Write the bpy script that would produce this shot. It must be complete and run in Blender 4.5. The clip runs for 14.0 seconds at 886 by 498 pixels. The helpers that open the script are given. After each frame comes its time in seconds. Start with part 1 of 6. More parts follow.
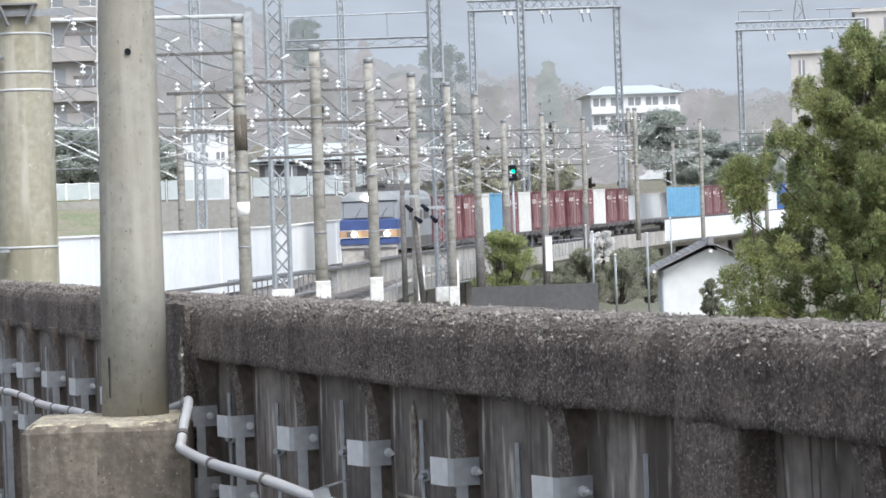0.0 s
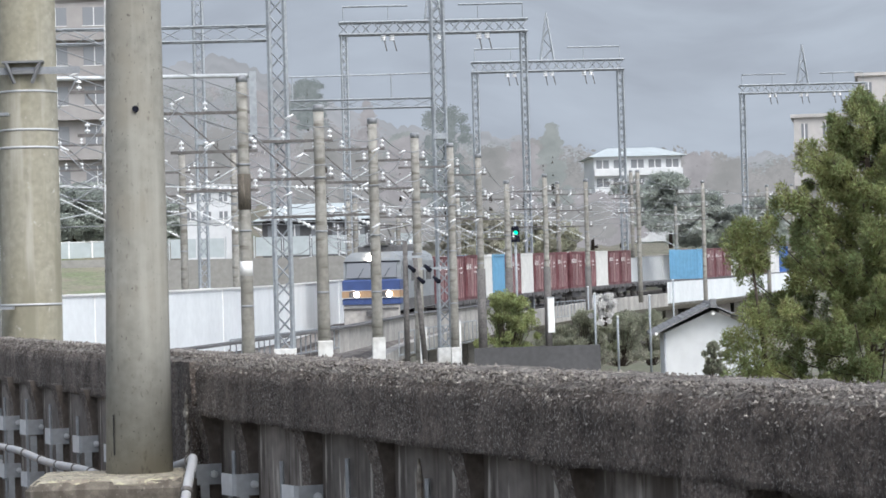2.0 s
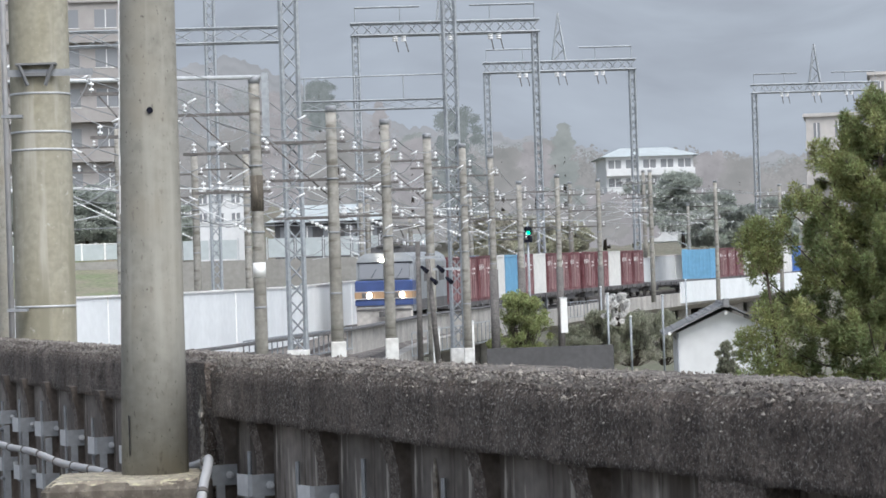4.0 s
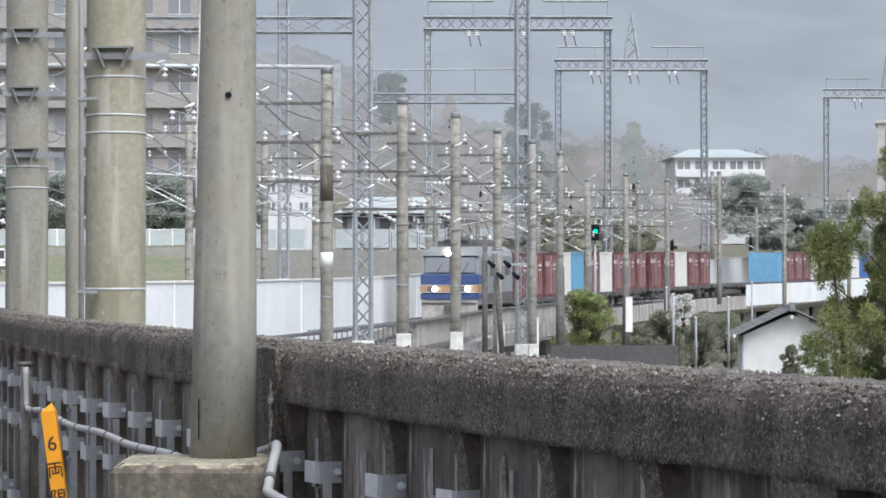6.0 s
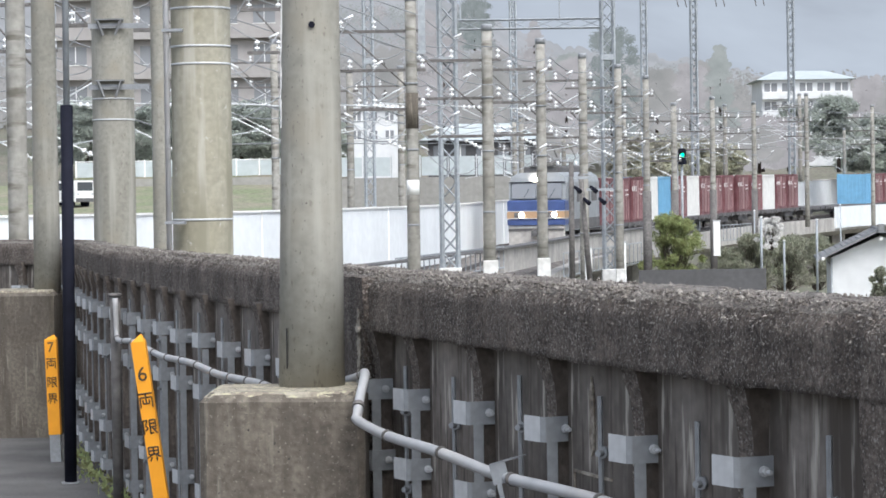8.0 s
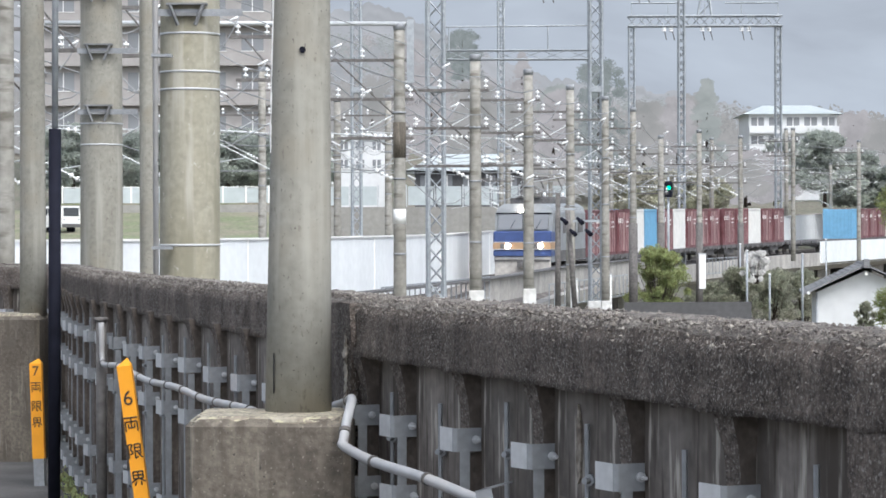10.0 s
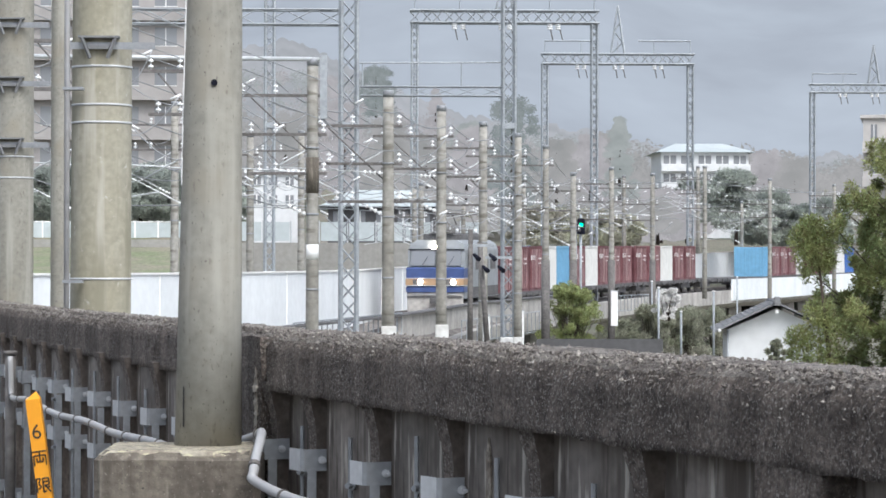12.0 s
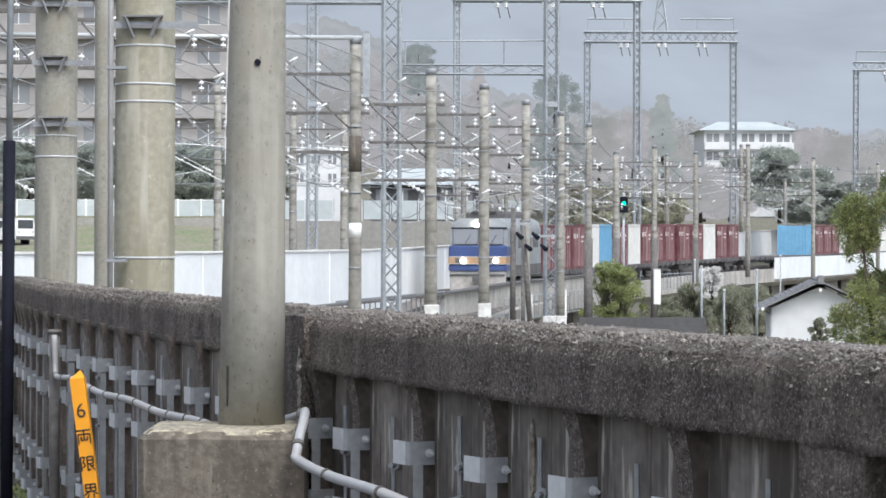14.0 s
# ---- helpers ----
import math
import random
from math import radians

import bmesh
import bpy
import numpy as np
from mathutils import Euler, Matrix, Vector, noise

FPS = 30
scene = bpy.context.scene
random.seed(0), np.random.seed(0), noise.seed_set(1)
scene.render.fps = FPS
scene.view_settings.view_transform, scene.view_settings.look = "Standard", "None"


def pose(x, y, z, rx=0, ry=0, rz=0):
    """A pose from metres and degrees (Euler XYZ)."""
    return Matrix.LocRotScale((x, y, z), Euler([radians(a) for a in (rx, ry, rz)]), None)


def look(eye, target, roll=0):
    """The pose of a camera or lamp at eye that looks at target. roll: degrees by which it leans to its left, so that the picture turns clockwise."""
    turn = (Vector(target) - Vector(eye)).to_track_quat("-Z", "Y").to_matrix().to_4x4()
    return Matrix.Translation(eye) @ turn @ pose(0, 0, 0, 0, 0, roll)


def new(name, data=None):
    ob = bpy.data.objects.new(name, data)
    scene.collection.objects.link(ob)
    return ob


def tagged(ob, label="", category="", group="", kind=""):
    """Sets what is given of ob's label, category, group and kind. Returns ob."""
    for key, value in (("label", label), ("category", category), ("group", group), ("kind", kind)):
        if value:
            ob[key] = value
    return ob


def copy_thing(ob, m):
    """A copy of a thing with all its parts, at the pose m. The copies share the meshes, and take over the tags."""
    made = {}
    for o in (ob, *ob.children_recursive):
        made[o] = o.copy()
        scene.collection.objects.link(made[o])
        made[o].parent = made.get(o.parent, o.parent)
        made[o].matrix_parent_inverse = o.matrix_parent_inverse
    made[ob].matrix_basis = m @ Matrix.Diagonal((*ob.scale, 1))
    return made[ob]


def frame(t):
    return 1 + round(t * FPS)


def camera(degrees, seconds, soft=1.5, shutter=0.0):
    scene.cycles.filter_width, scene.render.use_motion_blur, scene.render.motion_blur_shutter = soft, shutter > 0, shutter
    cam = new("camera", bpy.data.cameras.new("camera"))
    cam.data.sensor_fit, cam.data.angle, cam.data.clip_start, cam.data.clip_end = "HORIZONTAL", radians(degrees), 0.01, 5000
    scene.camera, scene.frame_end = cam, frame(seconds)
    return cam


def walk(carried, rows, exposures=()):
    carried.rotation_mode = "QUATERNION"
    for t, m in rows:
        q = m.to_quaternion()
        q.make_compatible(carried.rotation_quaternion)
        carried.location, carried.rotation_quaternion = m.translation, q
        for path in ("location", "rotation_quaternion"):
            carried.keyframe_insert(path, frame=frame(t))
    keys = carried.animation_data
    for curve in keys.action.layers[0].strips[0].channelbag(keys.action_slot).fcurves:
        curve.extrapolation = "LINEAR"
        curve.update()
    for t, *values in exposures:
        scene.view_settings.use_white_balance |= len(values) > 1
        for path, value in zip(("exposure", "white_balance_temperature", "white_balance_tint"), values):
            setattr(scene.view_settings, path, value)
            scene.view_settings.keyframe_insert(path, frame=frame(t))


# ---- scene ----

EXPOSURE = 0.95
FIELD = 2 * math.degrees(math.atan(784 / 4500))
cam = camera(FIELD, 14.0, soft=1.65)
PATH = [
    (0.0, 0.0740, 0.0000, 2.5393, 89.4127, 2.0101, -3.1819),
    (0.5, 0.0665, 0.0000, 2.5411, 89.7847, 1.7997, -2.6595),
    (1.0, 0.0632, 0.0000, 2.5367, 90.2970, 1.8180, -2.4218),
    (1.5, 0.0637, 0.0000, 2.5379, 90.6966, 1.7860, -2.6221),
    (2.0, 0.0546, 0.0000, 2.5320, 90.7863, 1.6205, -3.1348),
    (2.5, 0.0480, 0.0000, 2.5324, 90.6532, 1.1252, -3.2136),
    (2.7, 0.0455, 0.0000, 2.5310, 90.7200, 1.3200, -3.0650),
    (4.8, 0.0403, 0.0000, 2.5258, 90.8163, 1.8856, -2.8583),
    (5.0, 0.0346, 0.0000, 2.5186, 90.6956, 1.1066, -3.0995),
    (5.5, 0.0231, 0.0000, 2.5156, 90.4747, 0.4865, -2.7420),
    (6.0, 0.0046, 0.0000, 2.5153, 90.7194, 0.1181, -1.3898),
    (6.5, 0.0016, 0.0000, 2.5143, 89.9733, -0.5853, -0.6211),
    (7.0, -0.0016, 0.0000, 2.5188, 89.3385, 0.0248, -0.0887),
    (7.5, 0.0107, 0.0000, 2.5158, 89.1146, 0.7520, 0.2294),
    (8.0, 0.0106, 0.0000, 2.5180, 89.0831, 0.8732, 0.5661),
    (8.2, 0.0107, 0.0000, 2.5200, 89.6096, 0.7824, 0.7275),
    (10.3, -0.0053, 0.0000, 2.4990, 89.8304, 0.1288, 0.2372),
    (10.5, -0.0060, 0.0000, 2.5001, 89.9018, 0.1186, 0.2548),
    (11.0, -0.0000, 0.0000, 2.5003, 90.2165, -0.0000, 0.0001),
    (11.5, 0.0060, 0.0000, 2.4990, 90.6412, 0.0658, -1.6372),
    (12.0, 0.0052, 0.0000, 2.4886, 90.5789, -0.0900, -1.7162),
    (12.5, 0.0043, 0.0000, 2.4835, 90.4704, -0.2795, -1.5109),
    (13.0, 0.0027, 0.0000, 2.4832, 90.1709, -0.1787, -1.2575),
    (13.5, -0.0005, 0.0000, 2.4868, 89.9228, -0.2320, -1.0128),
    (14.0, 0.0019, 0.0000, 2.4953, 90.0877, -0.1051, -0.7573),
]
walk(cam, [(t, pose(*row)) for t, *row in PATH], exposures=[(t, EXPOSURE + e, 6100, 10) for t, e in ((0.0, 0.15), (1.5, -0.07), (2.5, -0.15), (5.0, -0.2), (6.5, -0.16), (7.2, -0.09), (8.0, 0.06), (11.0, 0.0), (14.0, -0.03))])

# ---- light: overcast spring day ----
world = bpy.data.worlds.new("overcast")
scene.world = world
world.use_nodes = True
wn = world.node_tree.nodes
sky = wn.new("ShaderNodeTexSky")
sky.sky_type = "NISHITA"
sky.sun_disc = False
sky.sun_elevation, sky.sun_rotation = radians(52), radians(155)
sky.air_density, sky.dust_density, sky.ozone_density = 1.0, 3.0, 1.0
wn["Background"].inputs["Strength"].default_value = 0.128
cloud = wn.new("ShaderNodeHueSaturation")
cloud.inputs["Saturation"].default_value = 0.4
world.node_tree.links.new(sky.outputs["Color"], cloud.inputs["Color"])
world.node_tree.links.new(cloud.outputs["Color"], wn["Background"].inputs["Color"])
sun = new("sun", bpy.data.lights.new("sun", "SUN"))
sun.data.energy, sun.data.angle, sun.data.color = 1.3, radians(35), (1.0, 0.96, 0.9)
sun.matrix_basis = look((0, 0, 50), (-0.26 * 50, 0.555 * 50, 50 - 0.79 * 50))

# ---- materials ----
def material(name, color, rough=0.8, metal=0.0, vary=0.25, grain=8.0, stain=0.8, bump=0.3, depth=0.01, second=None, spread=0.0, streak=1.0, hues=0.0):
    """Two scales of noise on a base colour; streak below 1 draws the coarse one out along z."""
    m = bpy.data.materials.new(name)
    m.use_nodes = True
    n, l = m.node_tree.nodes, m.node_tree.links
    b = n["Principled BSDF"]
    b.inputs["Roughness"].default_value, b.inputs["Metallic"].default_value = rough, metal
    tc, mp = n.new("ShaderNodeTexCoord"), n.new("ShaderNodeMapping")
    l.new(tc.outputs["Object"], mp.inputs["Vector"])
    mp.inputs["Scale"].default_value = (1, 1, streak)
    fine, coarse = n.new("ShaderNodeTexNoise"), n.new("ShaderNodeTexNoise")
    fine.inputs["Scale"].default_value, fine.inputs["Detail"].default_value = grain, 6
    coarse.inputs["Scale"].default_value, coarse.inputs["Detail"].default_value = stain, 4
    l.new(tc.outputs["Object"], fine.inputs["Vector"])
    l.new(mp.outputs["Vector"], coarse.inputs["Vector"])
    ramp = n.new("ShaderNodeValToRGB")
    ramp.color_ramp.elements[0].position, ramp.color_ramp.elements[1].position = 0.38, 0.64
    c2 = second or tuple(c * (1 - vary) for c in color)
    ramp.color_ramp.elements[0].color, ramp.color_ramp.elements[1].color = (*c2, 1), (*color, 1)
    l.new(coarse.outputs["Fac"], ramp.inputs["Fac"])
    hsv = n.new("ShaderNodeHueSaturation")
    mr = n.new("ShaderNodeMapRange")
    mr.inputs["From Min"].default_value, mr.inputs["From Max"].default_value = 0.3, 0.7
    mr.inputs["To Min"].default_value, mr.inputs["To Max"].default_value = 1 - vary, 1 + vary
    l.new(fine.outputs["Fac"], mr.inputs["Value"])
    l.new(ramp.outputs["Color"], hsv.inputs["Color"])
    value = mr.outputs["Result"]
    if spread:
        oi, mr2, mul = n.new("ShaderNodeObjectInfo"), n.new("ShaderNodeMapRange"), n.new("ShaderNodeMath")
        mr2.inputs["To Min"].default_value, mr2.inputs["To Max"].default_value = 1 - spread, 1 + spread
        l.new(oi.outputs["Random"], mr2.inputs["Value"])
        mul.operation = "MULTIPLY"
        l.new(value, mul.inputs[0]), l.new(mr2.outputs["Result"], mul.inputs[1])
        value = mul.outputs[0]
    if hues:
        geo, mr3 = n.new("ShaderNodeNewGeometry"), n.new("ShaderNodeMapRange")
        mr3.inputs["To Min"].default_value, mr3.inputs["To Max"].default_value = 0.5 - hues, 0.5 + hues
        l.new(geo.outputs["Random Per Island"], mr3.inputs["Value"])
        l.new(mr3.outputs["Result"], hsv.inputs["Hue"])
        mr4, mul2 = n.new("ShaderNodeMapRange"), n.new("ShaderNodeMath")
        mr4.inputs["To Min"].default_value, mr4.inputs["To Max"].default_value = 0.55, 1.45
        l.new(geo.outputs["Random Per Island"], mr4.inputs["Value"])
        mul2.operation = "MULTIPLY"
        l.new(value, mul2.inputs[0]), l.new(mr4.outputs["Result"], mul2.inputs[1])
        value = mul2.outputs[0]
    l.new(value, hsv.inputs["Value"])
    l.new(hsv.outputs["Color"], b.inputs["Base Color"])
    if bump:
        bp = n.new("ShaderNodeBump")
        bp.inputs["Strength"].default_value, bp.inputs["Distance"].default_value = bump, depth
        l.new(fine.outputs["Fac"], bp.inputs["Height"])
        l.new(bp.outputs["Normal"], b.inputs["Normal"])
    return m


def leafy(m, amount=0.4):
    """Lets light through the leaves of a foliage material."""
    n, l = m.node_tree.nodes, m.node_tree.links
    b = n["Principled BSDF"]
    tr, mx = n.new("ShaderNodeBsdfTranslucent"), n.new("ShaderNodeMixShader")
    l.new(b.inputs["Base Color"].links[0].from_socket, tr.inputs["Color"])
    mx.inputs["Fac"].default_value = amount
    l.new(b.outputs["BSDF"], mx.inputs[1]), l.new(tr.outputs["BSDF"], mx.inputs[2])
    l.new(mx.outputs["Shader"], n["Material Output"].inputs["Surface"])


def glow(name, color, strength):
    m = bpy.data.materials.new(name)
    m.use_nodes = True
    b = m.node_tree.nodes["Principled BSDF"]
    b.inputs["Base Color"].default_value = (*color, 1)
    b.inputs["Emission Color"].default_value, b.inputs["Emission Strength"].default_value = (*color, 1), strength
    return m


def glass(name, color):
    m = bpy.data.materials.new(name)
    m.use_nodes = True
    b = m.node_tree.nodes["Principled BSDF"]
    b.inputs["Base Color"].default_value = (*color, 1)
    b.inputs["Roughness"].default_value, b.inputs["Specular IOR Level"].default_value = 0.08, 0.6
    return m


def coping_material(name, light, dark):
    """Weathered exposed-aggregate concrete: dark matrix, pale stones, stains that run down."""
    m = material(name, light, 0.95, vary=0.55, grain=48, stain=6, bump=0, second=dark, streak=0.35)
    n, l = m.node_tree.nodes, m.node_tree.links
    b, hsv = n["Principled BSDF"], next(x for x in n if x.type == "HUE_SAT")
    tc = next(x for x in n if x.type == "TEX_COORD")
    vo, sp, ra, mx, bp = n.new("ShaderNodeTexNoise"), n.new("ShaderNodeTexNoise"), n.new("ShaderNodeValToRGB"), n.new("ShaderNodeMix"), n.new("ShaderNodeBump")
    vo.inputs["Scale"].default_value, vo.inputs["Detail"].default_value, vo.inputs["Roughness"].default_value = 42, 6, 0.72
    sp.inputs["Scale"].default_value, sp.inputs["Detail"].default_value = 95, 4
    ra.color_ramp.elements[0].position, ra.color_ramp.elements[1].position = 0.555, 0.65
    mx.data_type = "RGBA"
    mx.inputs["B"].default_value = (0.47, 0.435, 0.39, 1)
    l.new(tc.outputs["Object"], vo.inputs["Vector"]), l.new(tc.outputs["Object"], sp.inputs["Vector"])
    patch, mul = n.new("ShaderNodeTexNoise"), n.new("ShaderNodeMath")
    patch.inputs["Scale"].default_value, patch.inputs["Detail"].default_value = 2.2, 5
    rise = n.new("ShaderNodeMapRange")
    rise.inputs["From Min"].default_value, rise.inputs["From Max"].default_value = 0.25, 0.60
    l.new(tc.outputs["Object"], patch.inputs["Vector"]), l.new(patch.outputs["Fac"], rise.inputs["Value"])
    mul.operation = "MULTIPLY"
    l.new(sp.outputs["Fac"], ra.inputs["Fac"]), l.new(ra.outputs["Color"], mul.inputs[0]), l.new(rise.outputs["Result"], mul.inputs[1])
    l.new(mul.outputs[0], mx.inputs["Factor"])
    l.new(hsv.outputs["Color"], mx.inputs["A"]), l.new(mx.outputs["Result"], b.inputs["Base Color"])
    bp.inputs["Strength"].default_value, bp.inputs["Distance"].default_value = 1.0, 0.05
    l.new(vo.outputs["Fac"], bp.inputs["Height"]), l.new(bp.outputs["Normal"], b.inputs["Normal"])
    return m


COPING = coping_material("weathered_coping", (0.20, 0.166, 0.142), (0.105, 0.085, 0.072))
# Paler copy of the coping: light from above painted into the colour.
COPING_TOP_LIT = coping_material("lit_coping_top", (0.34, 0.31, 0.275), (0.175, 0.153, 0.135))
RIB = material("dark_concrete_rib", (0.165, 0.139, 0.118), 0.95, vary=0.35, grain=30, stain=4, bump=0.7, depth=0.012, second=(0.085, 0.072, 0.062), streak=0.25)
def speckle(m, scale, low, high, color):
    """Small pits or stones of another colour on a material."""
    n, l = m.node_tree.nodes, m.node_tree.links
    b, tc = n["Principled BSDF"], next(x for x in n if x.type == "TEX_COORD")
    src = b.inputs["Base Color"].links[0].from_socket
    sp, ra, mx = n.new("ShaderNodeTexNoise"), n.new("ShaderNodeValToRGB"), n.new("ShaderNodeMix")
    sp.inputs["Scale"].default_value, sp.inputs["Detail"].default_value = scale, 2
    ra.color_ramp.elements[0].position, ra.color_ramp.elements[1].position = low, high
    mx.data_type = "RGBA"
    mx.inputs["B"].default_value = (*color, 1)
    l.new(tc.outputs["Object"], sp.inputs["Vector"]), l.new(sp.outputs["Fac"], ra.inputs["Fac"])
    l.new(ra.outputs["Color"], mx.inputs["Factor"]), l.new(src, mx.inputs["A"]), l.new(mx.outputs["Result"], b.inputs["Base Color"])
    return m


def drips(m, scale, low, high, color, dark_first=True):
    """Run-down stains: noise stretched by scale (x, y, z) over a material."""
    n, l = m.node_tree.nodes, m.node_tree.links
    b, tc = n["Principled BSDF"], next(x for x in n if x.type == "TEX_COORD")
    src = b.inputs["Base Color"].links[0].from_socket
    mp, sp, ra, mx = n.new("ShaderNodeMapping"), n.new("ShaderNodeTexNoise"), n.new("ShaderNodeValToRGB"), n.new("ShaderNodeMix")
    mp.inputs["Scale"].default_value = scale
    sp.inputs["Scale"].default_value, sp.inputs["Detail"].default_value = 1.0, 5
    ra.color_ramp.elements[0].position, ra.color_ramp.elements[1].position = low, high
    mx.data_type = "RGBA"
    mx.inputs["B"].default_value = (*color, 1)
    l.new(tc.outputs["Object"], mp.inputs["Vector"]), l.new(mp.outputs["Vector"], sp.inputs["Vector"]), l.new(sp.outputs["Fac"], ra.inputs["Fac"])
    l.new(ra.outputs["Color"], mx.inputs["Factor"]), l.new(src, mx.inputs["A"]), l.new(mx.outputs["Result"], b.inputs["Base Color"])
    return m


PANEL = material("stained_grey_panel", (0.23, 0.204, 0.182), 0.85, vary=0.24, grain=14, stain=4, bump=0.2, second=(0.10, 0.086, 0.075), streak=0.14, spread=0.22)
drips(PANEL, (9, 9, 0.9), 0.46, 0.60, (0.075, 0.061, 0.05))
drips(PANEL, (30, 30, 2.4), 0.57, 0.66, (0.06, 0.049, 0.04))
drips(PANEL, (14, 14, 1.6), 0.60, 0.68, (0.40, 0.37, 0.325))
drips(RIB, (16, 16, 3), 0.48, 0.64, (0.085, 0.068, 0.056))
STONES = material("aggregate_stone", (0.25, 0.228, 0.205), 0.8, vary=0.35, grain=60, stain=9, bump=0, second=(0.125, 0.107, 0.092), hues=0.02)
LIME = material("lime_stain", (0.34, 0.31, 0.26), 0.95, vary=0.35, grain=45, stain=14, bump=0, second=(0.15, 0.125, 0.10))
FLECK = material("pale_mortar_fleck", (0.50, 0.46, 0.40), 0.9, vary=0.2, grain=60, bump=0)
GALV = material("galvanised_steel", (0.28, 0.292, 0.305), 0.5, 0.15, vary=0.12, grain=25, stain=3, bump=0.1)
BLOCK = material("footing_concrete", (0.148, 0.129, 0.103), 0.95, vary=0.3, grain=26, stain=2.5, bump=0.7, depth=0.01, second=(0.085, 0.072, 0.058), streak=0.5)
SPUN = material("spun_concrete", (0.298, 0.288, 0.25), 0.85, vary=0.14, grain=18, stain=1.6, bump=0.25, depth=0.004, second=(0.24, 0.23, 0.195), streak=0.3)
SPUN_OLD = material("lichened_concrete", (0.335, 0.32, 0.262), 0.9, vary=0.15, grain=14, stain=1.8, bump=0.3, depth=0.006, second=(0.29, 0.27, 0.20), streak=0.3)
speckle(SPUN, 2.6, 0.50, 0.68, (0.26, 0.24, 0.195))
drips(SPUN, (34, 34, 16), 0.62, 0.72, (0.18, 0.165, 0.135))
drips(SPUN, (75, 75, 45), 0.65, 0.71, (0.11, 0.10, 0.085))
drips(SPUN, (7, 7, 0.5), 0.52, 0.68, (0.35, 0.34, 0.295))
drips(BLOCK, (11, 11, 1.4), 0.50, 0.66, (0.085, 0.073, 0.058))
drips(BLOCK, (24, 24, 1.8), 0.60, 0.70, (0.21, 0.188, 0.155))
speckle(BLOCK, 60, 0.62, 0.74, (0.23, 0.205, 0.17))
speckle(BLOCK, 5, 0.55, 0.75, (0.10, 0.088, 0.072))
speckle(BLOCK, 40, 0.66, 0.72, (0.05, 0.045, 0.04))
speckle(SPUN_OLD, 16, 0.66, 0.78, (0.46, 0.44, 0.385))
drips(SPUN_OLD, (5, 5, 0.45), 0.55, 0.68, (0.43, 0.41, 0.35))
MAST = material("mast_concrete", (0.32, 0.31, 0.28), 0.9, vary=0.22, grain=6, stain=1.6, bump=0.2, second=(0.21, 0.20, 0.175), streak=0.4, spread=0.12)
drips(SPUN_OLD, (6, 6, 0.6), 0.50, 0.66, (0.24, 0.225, 0.165))
drips(MAST, (1.2, 1.2, 5.5), 0.54, 0.66, (0.15, 0.138, 0.115))
STEEL = material("grey_painted_steel", (0.35, 0.375, 0.395), 0.6, 0.2, vary=0.15, grain=9, stain=1.0, bump=0.05, spread=0.1)
PALE_STEEL = material("pale_galvanised_pipe", (0.54, 0.56, 0.57), 0.5, 0.2, vary=0.1, grain=6, stain=1.0, bump=0.05)
RUSTY = material("brown_steel_arm", (0.155, 0.145, 0.138), 0.8, 0.1, vary=0.3, grain=12, stain=2, bump=0.1)
WIRE = material("weathered_wire", (0.30, 0.31, 0.32), 0.5, 0.3, vary=0.1, bump=0)
PORCELAIN = material("white_porcelain", (0.88, 0.885, 0.89), 0.15, vary=0.04, bump=0)
WHITE_WALL = material("white_barrier_paint", (0.78, 0.81, 0.82), 0.7, vary=0.04, grain=3, stain=0.5, bump=0.03, second=(0.71, 0.74, 0.75), streak=0.4)
DECK = material("viaduct_concrete", (0.47, 0.45, 0.42), 0.9, vary=0.15, grain=5, stain=0.9, bump=0.2, second=(0.33, 0.315, 0.295), streak=0.35)
PAINT_WHITE = material("white_paint", (0.82, 0.82, 0.80), 0.7, vary=0.06, grain=8, stain=2, bump=0.05)
MORTAR = material("pale_mortar", (0.31, 0.285, 0.225), 0.95, vary=0.25, grain=30, stain=6, bump=0.5, second=(0.22, 0.19, 0.15))
speckle(MORTAR, 35, 0.54, 0.62, (0.42, 0.39, 0.27))
speckle(MORTAR, 22, 0.60, 0.66, (0.09, 0.08, 0.065))
YELLOW = material("yellow_sign_paint", (0.80, 0.335, 0.008), 0.5, vary=0.06, grain=6, stain=3, bump=0.03)
BLACK = material("black_lettering", (0.05, 0.035, 0.02), 0.6, vary=0.1, bump=0)
POST_BLACK = material("black_post_sleeve", (0.012, 0.013, 0.022), 0.75, vary=0.2, bump=0.05)
PVC = material("grey_conduit", (0.37, 0.375, 0.385), 0.55, vary=0.1, grain=8, stain=3, bump=0.05, second=(0.38, 0.37, 0.36))
STRAP = material("worn_strap_steel", (0.16, 0.15, 0.14), 0.6, 0.4, vary=0.3, grain=30, bump=0.1)
POST_BLACK.node_tree.nodes["Principled BSDF"].inputs["Specular IOR Level"].default_value = 0.12
ASPHALT = material("platform_asphalt", (0.12, 0.116, 0.112), 0.95, vary=0.35, grain=45, stain=1.2, bump=0.6, depth=0.006, second=(0.075, 0.073, 0.07))
EARTH = material("rough_grass_ground", (0.125, 0.132, 0.09), 0.95, vary=0.35, grain=3, stain=0.15, bump=0.5, depth=0.1, second=(0.165, 0.15, 0.12))
BALLAST = material("track_ballast", (0.21, 0.19, 0.175), 0.95, vary=0.4, grain=12, stain=0.8, bump=0.8, depth=0.04)
LOCO_BLUE = material("locomotive_blue", (0.048, 0.08, 0.215), 0.4, vary=0.1, grain=3, stain=0.8, bump=0.02)
LOCO_GREY = material("locomotive_grey", (0.27, 0.29, 0.305), 0.5, vary=0.1, grain=3, stain=0.8, bump=0.02, second=(0.23, 0.245, 0.255))
